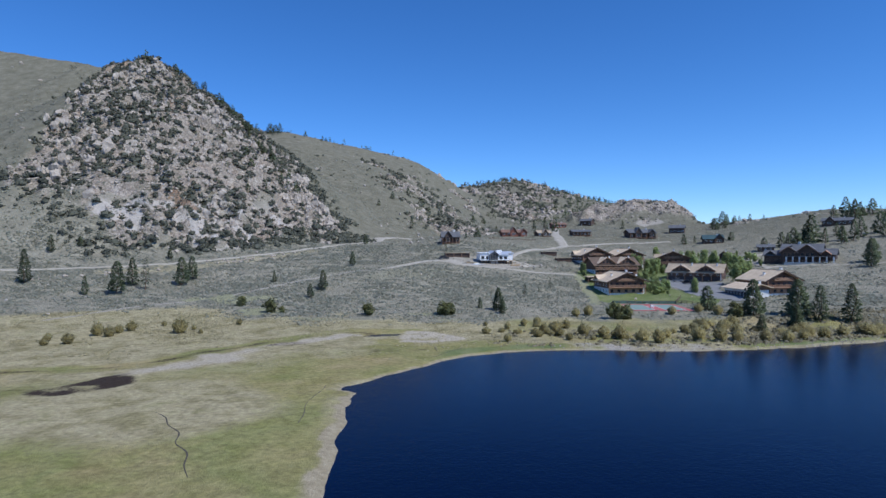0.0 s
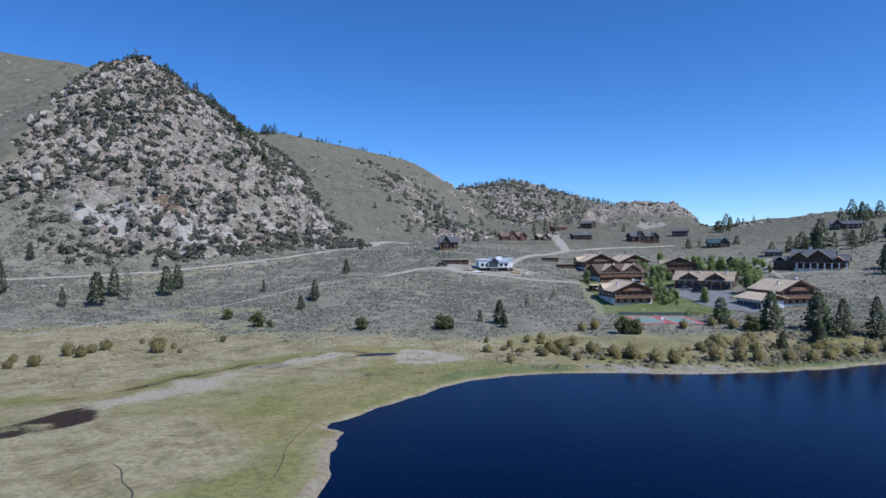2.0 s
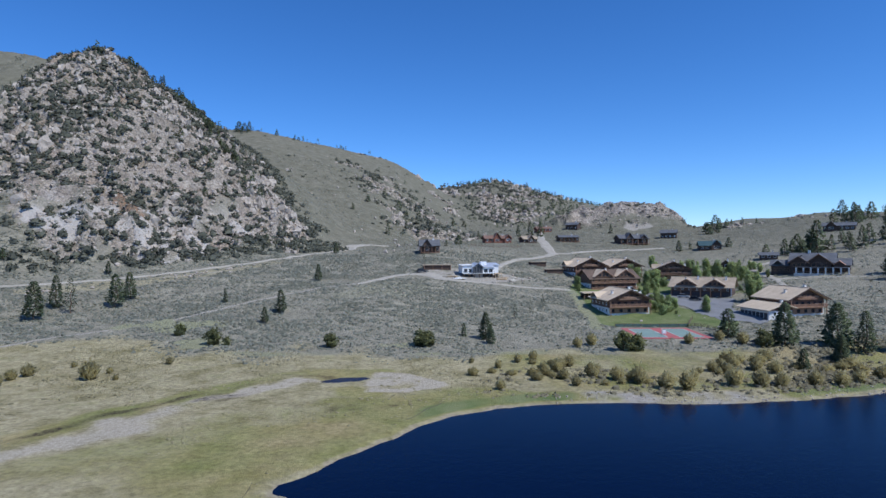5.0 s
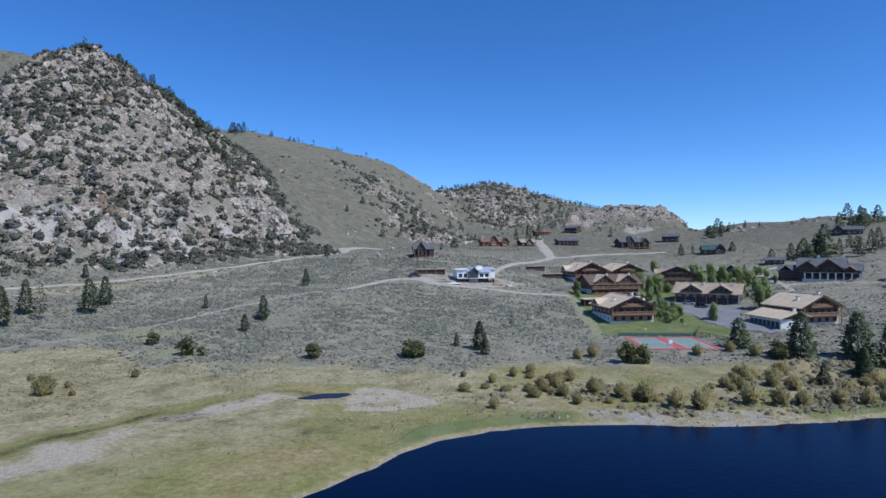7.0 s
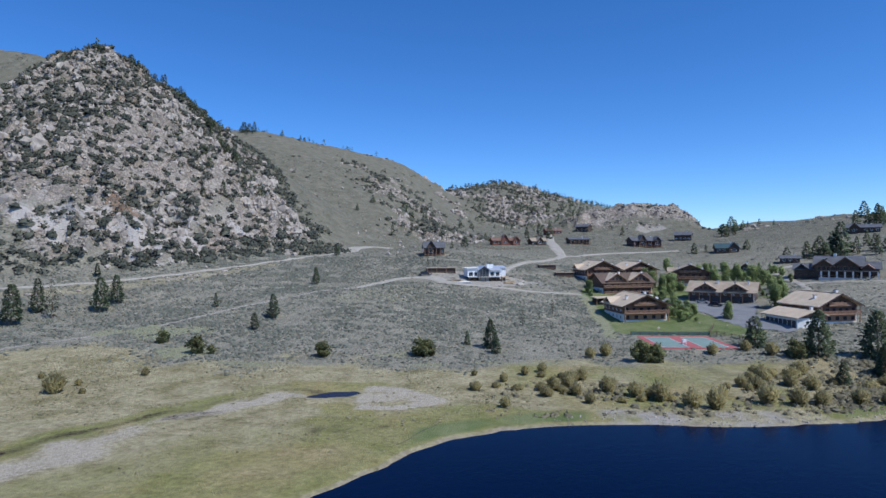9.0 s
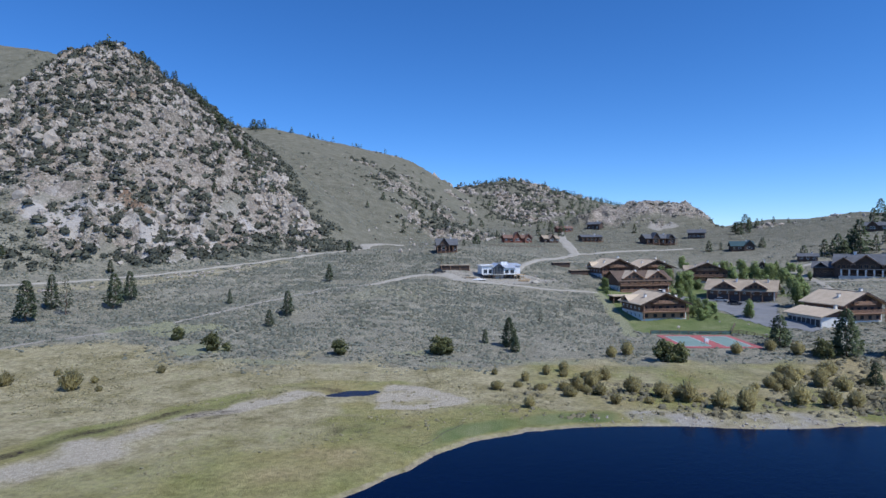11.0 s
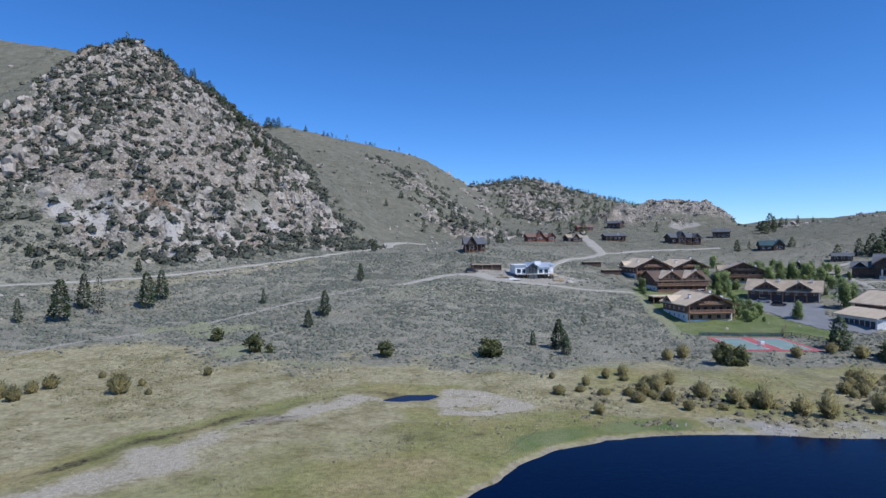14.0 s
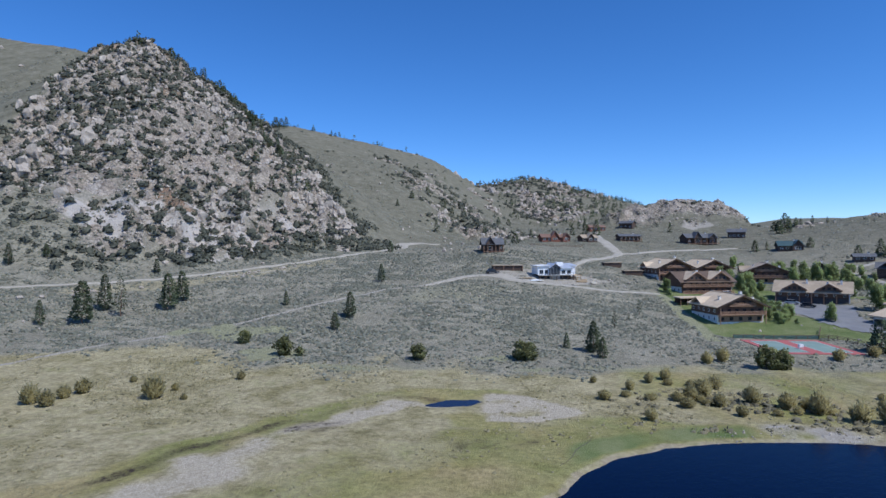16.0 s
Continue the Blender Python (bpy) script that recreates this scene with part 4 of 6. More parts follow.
stand(ASPENS, [(91.8, 262, 8.8), (92.2, 254, 8.8), (95, 250, 8.0), (83.9, 227, 3.6), (86.5, 216, 3.0), (82.3, 203, 3.0), (80, 199.5, 3.7), (95.1, 192.5, 6.6), (122.9, 263, 8.4), (130, 268, 9.6), (134.8, 267, 9.6),
               (140, 265, 8.4), (141, 257, 7.6), (117, 205, 10.0), (121, 207, 8.8), (127.5, 282, 8.8), (61, 236.5, 6.1), (120.5, 274, 8.8), (155.8, 262, 4.6), (160, 296, 4.6), (119, 309, 7.5), (98, 246, 5.5), (90, 237, 4)])
stand(ASPENS, [(84, 222, 3), (89, 221, 2.6), (88, 231, 4.2), (94, 240, 5), (100, 256, 7.5), (104, 262, 7.5), (146, 275, 7), (150, 284, 6), (113, 288, 7), (135, 296, 6)], 1.3)
stand(ASPENS, [(81, 196, 3.6), (84, 198, 4.2), (87, 201, 4.4), (89, 206, 3.8), (86, 210, 4.6), (83, 206, 4.2), (80, 203, 3.8), (87, 217, 4), (90, 213, 3.4), (84, 215, 3.4)], 1.7)
stand(SAPLINGS, [(80.5, 193, 2.6), (83, 196, 2.9), (85.5, 199, 2.4), (84.5, 192, 1.8), (95.6, 195, 3.4), (60.5, 233, 2.8)], 1.7)
stand(SAPLINGS, [(x, y, WILD_GROVE.uniform(2.2, 5.5)) for x, y in GROVE_TREES], 1.25)
stand(WILLOWS, [(39.7, 148.8, 3.6), (44.0, 150.6, 4.2), (71, 150.8, 3.6), (80.2, 152.5, 3.4), (84.5, 148.2, 4.2), (14.5, 110.3, 2.6), (44.3, 113.7, 4.9), (48.5, 109.4, 4.3), (52.5, 108.4, 4.6), (63.4, 111.2, 4.9), (68.5, 110.2, 4.4),
                (80.5, 111.2, 3.8), (85.7, 110.6, 3.8), (98.4, 116.2, 3.6), (72.9, 110.2, 3.6), (35.9, 119.8, 4.2), (40.6, 117, 3.7), (30.7, 112.7, 2.5), (25.6, 122.3, 3.6), (28.9, 124.3, 3.8), (21.3, 133, 2.8), (25.5, 135.5, 3.0), (29.3, 118.4, 3.0),
                (10, 133, 1.8), (74.7, 123.5, 3.8), (77.8, 121, 3.6), (91, 113, 3.4), (105, 119, 3.6), (112, 122, 3.8), (118, 124, 3.6), (16, 128, 2.6), (33, 129, 3.2), (57, 116, 3.0)])
stand(WILLOWS, [(-96, 104.6, 3.4), (-100.3, 102.2, 2.6), (-94.9, 115.2, 4.4), (-91, 114, 3.6), (-91, 118.8, 3), (-89.5, 122, 3.6), (-74.5, 119.5, 5), (-73, 124.9, 2), (-83.9, 129.8, 1.8), (-63, 132.8, 2.3),
                (-68.4, 118.7, 1.6), (-104, 109, 2.4)])
WILD = random.Random(9)
THICKETS = [(x, 110 + WILD.uniform(2, 22) + 0.12 * max(0, x - 60)) for x in (WILD.uniform(18, 122) for _ in range(11))]
for cx, cy in THICKETS:
    stand(WILLOWS, [(cx + WILD.gauss(0, 4.0), max(cy + WILD.gauss(0, 2.2), 105.5 + 0.13 * max(0, cx - 62)), WILD.uniform(1.4, 3.6)) for _ in range(4)], WILD.uniform(1.15, 1.8))
for first in (*PINES, *BROAD_PINES, *HILL_PINES, *THIN_PINES, *JUNIPERS, *ASPENS, *SAPLINGS, *WILLOWS):
    for ob in (*first.children, first):
        bpy.data.objects.remove(ob)


def scatter(count, box, chance, seed):
    """Places in a box of the plan, kept with the given chance."""
    rng = np.random.default_rng(seed)
    x, y = rng.uniform(box[0], box[1], count), rng.uniform(box[2], box[3], count)
    z = ground_height(x, y)
    keep = rng.uniform(size=count) < chance(x, y, z)
    return np.stack([x[keep], y[keep], z[keep]], 1), rng


def mounds(name, spots, rng, size, material, label, category, sides=6, vary=0.3, tall=0.85, sprays=0, tuft=0.4, soft=1.0, core=1.0):
    """Rounded bushes, all in one mesh: an uneven leafy dome each, with sprays that break its outline."""
    n = len(spots)
    s = size * rng.lognormal(0, vary, n).clip(0.4, 1.75)
    levels = ((0.92, -0.15), (1.0, 0.34), (0.66, 0.78)) if sides > 5 else ((1.0, -0.1), (0.82, 0.55))
    q = 2 * np.pi * np.arange(sides) / sides
    unit = [np.stack([r * np.cos(q + 0.5 * k), r * np.sin(q + 0.5 * k), np.full(sides, z)], 1) for k, (r, z) in enumerate(levels)]
    unit = np.concatenate(unit + [np.array([[0, 0, 1.0]])])
    m = len(unit)
    co = unit[None] * (1 + 0.2 * rng.normal(size=(n, m, 1)).clip(-1.6, 1.6)) * rng.uniform(0.8, 1.25, (n, 1, 3)) + 0.07 * rng.normal(size=(n, m, 3))
    co[:, :, 2] *= tall
    face = unit[None] * np.array([soft, soft, 0.9]) + np.array([0, 0, 0.3 + 0.9 * (1 - soft)]) + 0.38 * rng.normal(size=(n, m, 3))
    face /= np.linalg.norm(face, axis=2, keepdims=True)
    where = co * core * s[:, None, None] + spots[:, None]
    tris = []
    for k in range(len(levels) - 1):
        for j in range(sides):
            a, b, c, d = k * sides + j, k * sides + (j + 1) % sides, (k + 1) * sides + j, (k + 1) * sides + (j + 1) % sides
            tris += [(a, b, d), (a, d, c)]
    tris += [((len(levels) - 1) * sides + j, (len(levels) - 1) * sides + (j + 1) % sides, m - 1) for j in range(sides)]
    faces = (np.array(tris)[None] + (np.arange(n) * m)[:, None, None]).reshape(-1, 3)
    co, face = where.reshape(-1, 3), face.reshape(-1, 3)
    if sprays:
        k = np.repeat(np.arange(n), sprays)
        d = rng.normal(size=(len(k), 3))
        d[:, 2] = np.abs(d[:, 2])
        d /= np.linalg.norm(d, axis=1, keepdims=True)
        at = spots[k] + d * np.array([1, 1, tall]) * (s[k] * rng.uniform(0.6, 0.98, len(k)))[:, None]
        more, quads, out = tufts(at, 0.5 * d + 0.6 * rng.normal(size=d.shape) + np.array([0, 0, 0.3]), s[k] * tuft, s[k] * tuft * 0.5, rng, 1, 1.3, d + np.array([0, 0, 0.4]))
        quads = quads + len(co)
        faces = np.concatenate([faces, quads[:, [0, 1, 2]], quads[:, [0, 2, 3]]])
        co, face = np.concatenate([co, more]), np.concatenate([face, out])
    return tagged(new(name, mesh_of(name, co, faces, material, face)), label, category, kind="stuff")


WAYS = ([(-230, 176), (-156, 214), (-124, 231), (-109, 246), (-93, 264), (-73.5, 286), (-56, 318), (-49, 350)], [(-49, 350), (-49, 372), (-60, 384)],
        [(-30, 228.5), (-16, 239.5), (6, 234), (29, 230.5), (57, 232.5)], [(30, 262), (36, 279), (51, 304), (70, 338), (85, 352), (110, 366), (150, 372)], [(70, 338), (74, 370), (80, 424), (95, 505)])


def sage_chance(x, y, z):
    m = zones(x, y, z)
    clear = ease(2.0, 3.0, np.minimum.reduce([to_line(x, y, WAYS[0])[0], to_line(x, y, WAYS[2])[0], to_line(x, y, WAYS[3])[0]])) * ease(6, 8, np.minimum(to_line(x, y, WAYS[1])[0], to_line(x, y, WAYS[4])[0]))
    clear = clear * ~inside(x, y, YARD_ASPHALT) * ease(11, 12.5, np.maximum(np.abs(x - 69.8), np.abs(y - 165.2)))
    bare = np.clip(m[0] * 1.02 + m[1] + m[3] * 1.3 + 1.2 * m[4] + m[5] + m[6] + m[7], 0, 1)
    return clear * (1 - bare) ** 1.6 * (1 - 0.8 * m[2]) * (0.55 + 0.45 * grain(x, y, 14, 120)) * ease(-0.75, 0.1, grain(x + 0.4 * y, 1.7 * y, 4.5, 121)) * (1 - 0.85 * m[11]) * (shore_distance(x, y) > 3)


spots, rng = scatter(190000, (-200, 150, 125, 300), sage_chance, 201)
mounds("sagebrush", spots, rng, 0.36, SAGE, "grey-green sagebrush covering the bench", "sagebrush", 4, 0.36, 0.72, soft=0.45)
spots, rng = scatter(36000, (-340, 320, 290, 620), sage_chance, 202)
mounds("sagebrush", spots, rng, 0.5, SAGE, "grey-green sagebrush on the valley slopes", "sagebrush", 4, 0.3, 0.7, soft=0.45)
spots, rng = scatter(17000, (-330, -200, 170, 292), sage_chance, 204)
mounds("sagebrush", spots, rng, 0.5, SAGE, "grey-green sagebrush below the western hill", "sagebrush", 4, 0.34, 0.72, soft=0.45)
spots, rng = scatter(24000, (120, 330, 120, 300), sage_chance, 203)
mounds("sagebrush", spots, rng, 0.42, SAGE, "grey-green sagebrush on the eastern slope", "sagebrush", 4, 0.34, 0.72, soft=0.45)


def scrub_chance(x, y, z):
    rock = rockiness(x, y, z)
    m = zones(x, y, z)
    thick = ease(-0.30, 0.25, grain(x, y, 34, 130) + 0.7 * grain(x, y, 13, 131))
    foot = ease(56, 42, z) * ease(28, 34, z) * ease(-0.2, 0.2, grain(x, y, 10, 134) + 0.2)
    flank = ease(30, 12, to_line(x, y, [(-150, 445), (-118, 395), (-90, 352), (-72, 334)])[0]) * ease(-0.5, 0.1, grain(x, y, 9, 132))
    toe = ease(13, 5, to_line(x, y, [(-172, 242), (-130, 256), (-100, 288), (-78, 326), (-66, 346)])[0]) * ease(-190, -150, x)
    cliff = np.maximum(ease(13, 8, np.hypot(x + 155, y - 391)), ease(13, 8, np.hypot((x + 92) / 1.3, y - 350)))
    halo = ease(-26, -2, rim_of_granite(x, y)) * ease(0.0, 0.5, grain(x, y, 11, 135) + 0.15) * (x < -150)
    cover = rock * np.clip(0.20 + 0.66 * thick + 0.25 * foot + 0.12 * ease(110, 140, z) + 0.22 * ease(-185, -225, x), 0, 1) * (1 - 0.85 * m[10]) * (1 - 0.7 * cliff)
    return np.clip(np.maximum.reduce([cover, 0.8 * flank * (1 - 0.6 * cliff), 0.75 * toe, 0.28 * halo]), 0, 1)


spots, rng = scatter(15000, (-330, -50, 226, 510), scrub_chance, 211)
mounds("mountain_scrub", spots, rng, 1.5, OAK, "dark rounded scrub and junipers on the granite face", "scrub", 6, 0.4, 0.95, 18, 0.5, 0.8, 0.82)


def ridge_chance(x, y, z):
    return np.clip(ease(2.2, 0.0, np.abs(grain(x, y, 60, 140)) * 4) * 0.25 + 0.9 * rockiness(x, y, z) * (y > 470) + 0.5 * near_crest(x, y, SAGE_HILL, 14) * (y > 500), 0, 1) * (z > 42)


spots, rng = scatter(4000, (-300, 420, 440, 900), ridge_chance, 212)
mounds("mountain_scrub", spots, rng, 1.35, OAK, "dark scattered bushes on the far slopes", "scrub", 5, 0.4, 0.9, 6, 0.5, 0.8, 0.85)


def far_woods(spots, rng, label):
    """Conifers too far to tell apart: cones of sprays in one mesh."""
    n, blades = len(spots), 48
    k = np.repeat(np.arange(n), blades)
    h = rng.uniform(3.5, 7.5, n)[k]
    f, q = rng.uniform(0.05, 1, len(k)), rng.uniform(0, 6.283, len(k))
    r = 0.22 * h * (1 - f) ** 0.8 * np.sqrt(rng.uniform(0.2, 1, len(k)))
    where = spots[k] + np.stack([r * np.cos(q), r * np.sin(q), h * f - 0.2], 1)
    way = np.stack([np.cos(q), np.sin(q), 0.3 + 0.4 * rng.normal(size=len(k))], 1)
    co, quads, face = tufts(where, way, 0.16 * h, 0.075 * h, rng, 1, 1.3, np.stack([np.cos(q), np.sin(q), 0.4 + f], 1))
    return tagged(new("far_conifers", mesh_of("far_conifers", co, quads, NEEDLES, face)), label, "woods", kind="stuff")


spots, rng = scatter(9000, (-20, 420, 560, 1260), lambda x, y, z: 0.5 * near_crest(x, y, FAR_RIDGE, 26) + 0.42 * ease(30, 60, x - 0.02 * (y - 640)) * ease(620, 680, y) * ease(230, 170, x) * ease(-0.2, 0.4, grain(x, y, 36, 150) + 0.4 * ease(80, 150, x)), 213)
far_woods(spots, rng, "dark conifer woods on the far ridge")
spots, rng = scatter(2600, (-310, 60, 300, 860), lambda x, y, z: 1.0 * near_crest(x, y, ROCK_HILL, 13) * (z > 60) * (x > -232) + 0.3 * near_crest(x, y, ROCK_HILL, 10) * (x < -225) + 0.03 * rockiness(x, y, z) * (x < -60)
                    + 0.6 * near_crest(x, y, SAGE_HILL, 12) * ease(-0.3, 0.3, grain(x, y, 30, 152)) * (x > -250) + 0.006 * (z > 40), 214)
far_woods(spots, rng, "dark conifers along the rocky skyline")
spots, rng = scatter(900, (180, 420, 300, 560), lambda x, y, z: 0.9 * near_crest(x, y, EAST_HILL, 22) * ease(-0.2, 0.4, grain(x, y, 30, 151)) + 0.004, 215)
far_woods(spots, rng, "scattered conifers on the eastern hill")


def rubble(name, spots, rng, size, label, material=GRANITE, squash=0.95, fine=1):
    """Broken angular rocks, all in one mesh."""
    bm = bmesh.new()
    bmesh.ops.create_icosphere(bm, subdivisions=fine, radius=1)
    ico = np.array([v.co[:] for v in bm.verts])
    tris = np.array([[v.index for v in f.verts] for f in bm.faces])
    bm.free()
    n = len(spots)
    s = size * rng.lognormal(0, 0.48, n).clip(0.3, 1.9)
    shape = ico[None] * (1 + 0.28 * rng.normal(size=(n, len(ico), 1)).clip(-1.5, 1.5)) * rng.uniform(0.65, 1.3, (n, 1, 3))
    shape[:, :, 2] *= squash
    q = rng.uniform(0, 6.283, n)
    x = shape[:, :, 0] * np.cos(q)[:, None] - shape[:, :, 1] * np.sin(q)[:, None]
    y = shape[:, :, 0] * np.sin(q)[:, None] + shape[:, :, 1] * np.cos(q)[:, None]
    co = np.stack([x, y, shape[:, :, 2]], 2) * s[:, None, None] + spots[:, None] + np.array([0, 0, 0.1]) * s[:, None, None]
    faces = (tris[None] + (np.arange(n) * len(ico))[:, None, None]).reshape(-1, 3)
    return tagged(new(name, mesh_of(name, co.reshape(-1, 3), faces, material)), label, "rocks", kind="stuff")


spots, rng = scatter(9000, (-310, -66, 240, 510), lambda x, y, z: 0.6 * rockiness(x, y, z), 221)
rubble("granite_blocks", spots, rng, 0.72, "pale broken granite blocks on the mountain face")
def crag_chance(x, y, z):
    return rockiness(x, y, z) * ease(0.15, 0.6, grain(x, y, 26, 165) + 0.5 * grain(x, y, 10, 166) + 0.9 * ease(20, 8, np.hypot(x + 156, y - 392)) + 0.9 * ease(20, 8, np.hypot((x + 92) / 1.3, y - 352)) + 0.3 * ease(24, 8, np.hypot(x + 140, y - 300)))


spots, rng = scatter(5200, (-300, -66, 245, 500), crag_chance, 225)
rubble("granite_crags", spots, rng, 1.35, "upright cracked granite crags on the mountain face", GRANITE, 1.35, 2)
spots, rng = scatter(2600, (-110, 50, 430, 700), lambda x, y, z: 0.7 * rockiness(x, y, z), 227)
rubble("granite_blocks", spots, rng, 1.1, "tan granite outcrops on the sage slope")
spots, rng = scatter(4200, (-20, 240, 640, 1000), lambda x, y, z: 0.7 * rockiness(x, y, z), 228)
rubble("granite_blocks", spots, rng, 1.7, "granite outcrops on the far knob")
spots, rng = scatter(1500, (230, 370, 430, 500), lambda x, y, z: 0.7 * rockiness(x, y, z), 229)
rubble("granite_blocks", spots, rng, 0.9, "tan granite outcrops on the eastern hill", GRANITE, 0.8)
spots, rng = scatter(3000, (140, 270, 500, 600), lambda x, y, z: 0.6 * rockiness(x, y, z), 222)
rubble("granite_blocks", spots, rng, 0.65, "tan granite ledges on the knoll", GRANITE, 0.7)
spots, rng = scatter(2600, (20, 130, 96, 125), lambda x, y, z: ease(4.5, 1.5, shore_distance(x, y)) * (shore_distance(x, y) > -0.3), 223)
rubble("shore_stones", spots, rng, 0.13, "pale stones along the water's edge")
spots, rng = scatter(1400, (-480, 60, 300, 820), lambda x, y, z: 0.45 * ease(0.1, 0.6, grain(x, y, 50, 161)) + 0.05, 226)
rubble("hill_boulders", spots, rng, 0.8, "white boulders scattered over the sage hills")
spots, rng = scatter(2600, (-200, 130, 140, 300), lambda x, y, z: 0.05 + 0.35 * ease(0.45, 0.8, grain(x, y, 18, 160)), 224)
rubble("field_stones", spots, rng, 0.28, "small pale stones among the sagebrush")



def brush_chance(x, y, z):
    d = shore_distance(x, y)
    return ease(2.5, 5, d) * ease(30, 18, d - 0.2 * np.maximum(0, x - 60)) * ease(8, 24, x) * np.clip(0.35 + 0.75 * grain(x, y, 11, 180) + 0.4 * ease(60, 85, x), 0, 1)


STRAW = foliage("meadow_tufts", (0.22, 0.20, 0.115), (0.40, 0.355, 0.21), 0.35)


def tuft_chance(x, y, z):
    m = zones(x, y, z)
    d = shore_distance(x, y)
    return ease(1.5, 4, d) * (1 - np.clip(m[1] + m[5] + m[4] + 0.75 * m[7], 0, 1)) * m[0] * ease(-0.2, 0.5, grain(x, y, 9, 184) + 0.6 * grain(x, 1.6 * y, 2.8, 185)) * ease(50, 80, y + 0.3 * x)


spots, rng = scatter(26000, (-130, 62, 40, 150), tuft_chance, 235)
mounds("meadow_tufts", spots, rng, 0.2, STRAW, "low dry grass tufts on the open meadow", "grass", 4, 0.4, 0.7, soft=0.5)
BRUSH = foliage("grey_brush", (0.23, 0.21, 0.14), (0.41, 0.37, 0.25), 0.45)
spots, rng = scatter(9500, (8, 150, 100, 150), brush_chance, 232)
mounds("shore_brush", spots, rng, 0.5, BRUSH, "low grey-brown brush behind the shore", "brush", 5, 0.4, 0.9, 6, 0.5, 0.6, 0.85)
spots, rng = scatter(2000, (-110, 40, 440, 690), lambda x, y, z: 0.6 * near_crest(x, y, MID_ROCKS, 60) * ease(-0.4, 0.2, grain(x, y, 16, 181)), 233)
mounds("mountain_scrub", spots, rng, 1.7, OAK, "dark scrub among the granite outcrops", "scrub", 6, 0.4, 1.0, 16, 0.5, 0.8, 0.82)
spots, rng = scatter(6500, (-30, 280, 640, 1010), lambda x, y, z: (0.12 + 0.7 * ease(0.0, 0.5, grain(x, y, 40, 182) + 0.5 * grain(x, y, 14, 183))) * np.maximum(ease(130, 60, np.hypot(x - 100, 1.2 * (y - 920))), 0.8 * ease(38, 62, x) * ease(240, 190, x) * ease(640, 690, y)), 234)
mounds("mountain_scrub", spots, rng, 2.0, OAK, "dark scrub between the rocks of the far knob", "scrub", 5, 0.4, 1.0, 6, 0.5, 0.8, 0.85)


def boulder(x, y, size, seed, label="pale granite boulder among the sagebrush"):
    bm = bmesh.new()
    bmesh.ops.create_icosphere(bm, subdivisions=2, radius=size / 2)
    rng = np.random.default_rng(seed)
    sx, sy, sz = rng.uniform(0.8, 1.3, 3)
    for v in bm.verts:
        k = 1 + 0.22 * float(grain(v.co.x * 3 / size + seed, v.co.y * 3 / size + 2 * v.co.z, 1.0, seed))
        v.co = Vector((v.co.x * sx * k, v.co.y * sy * k, v.co.z * 0.75 * sz * k + size * 0.18))
    ob = tagged(new("boulder", link("boulder", bm, GRANITE)), label, "boulder", "boulders on the bench")
    ob.matrix_basis = pose(x, y, at_ground(x, y), 0, 0, rng.uniform(0, 360))


BANK = random.Random(41)
for k, (x, y, size) in enumerate([(-150 + 70 * u + BANK.gauss(0, 1.5), 206 + 62 * u ** 1.25 + BANK.gauss(0, 1.6), BANK.uniform(0.6, 1.5)) for u in (BANK.random() for _ in range(34))] + [(-157, 196, 2.2), (-101, 262, 1.8), (-101, 239, 1.5), (-98, 241, 1.1), (-152, 199, 1.4), (-88, 250, 1.2), (-120, 215, 1.3), (39, 243, 1.1), (43, 250, 1.4), (46, 238, 0.9), (36, 252, 1.0), (50, 247, 1.0)]):
    boulder(x, y, size, 300 + k)


# ---- buildings ----
LOG = plain("dark_log_siding", (0.095, 0.054, 0.038), (0.19, 0.11, 0.075), 0.5, 0.8, 0.03)
DECKWOOD = plain("stained_balcony_wood", (0.24, 0.135, 0.085), (0.40, 0.24, 0.155), 0.4, 0.8, 0.02)
PLASTER = plain("white_plaster", (0.62, 0.60, 0.57), (0.80, 0.79, 0.76), 1.2, 0.9, 0.01)
STONE = plain("stone_facing", (0.28, 0.25, 0.22), (0.50, 0.46, 0.41), 0.6, 0.95, 0.05)
SHINGLE = plain("tan_shingles", (0.50, 0.385, 0.26), (0.70, 0.56, 0.40), 0.9, 0.9, 0.03)
DARK_SHINGLE = plain("dark_brown_shingles", (0.095, 0.064, 0.046), (0.165, 0.115, 0.085), 0.8, 0.9, 0.03)
BROWN_SHINGLE = plain("weathered_brown_shingles", (0.30, 0.235, 0.165), (0.47, 0.375, 0.275), 0.8, 0.9, 0.03)
SLATE = plain("dark_grey_roofing", (0.075, 0.078, 0.085), (0.16, 0.163, 0.175), 0.9, 0.8, 0.02)
BLUE_METAL = plain("pale_blue_metal_roof", (0.50, 0.52, 0.56), (0.62, 0.64, 0.68), 1.5, 0.45, 0.0, 0.3)
GREEN_METAL = plain("green_metal_roof", (0.045, 0.085, 0.09), (0.075, 0.125, 0.13), 1.5, 0.5, 0.0, 0.2)
DARK_WOOD = plain("dark_brown_boards", (0.05, 0.032, 0.025), (0.12, 0.078, 0.058), 0.5, 0.85, 0.02)
RED_WOOD = plain("red_brown_boards", (0.15, 0.055, 0.036), (0.26, 0.10, 0.065), 0.6, 0.85, 0.02)
RUST_ROOF = plain("rust_brown_roof", (0.15, 0.09, 0.065), (0.25, 0.145, 0.105), 1.0, 0.8, 0.02)
COPPER = plain("orange_copper_roof", (0.50, 0.24, 0.13), (0.66, 0.36, 0.22), 1.0, 0.6, 0.0, 0.2)
WHITE_PAINT = plain("white_paint", (0.76, 0.76, 0.76), (0.84, 0.84, 0.84), 1.0, 0.6, 0.0)
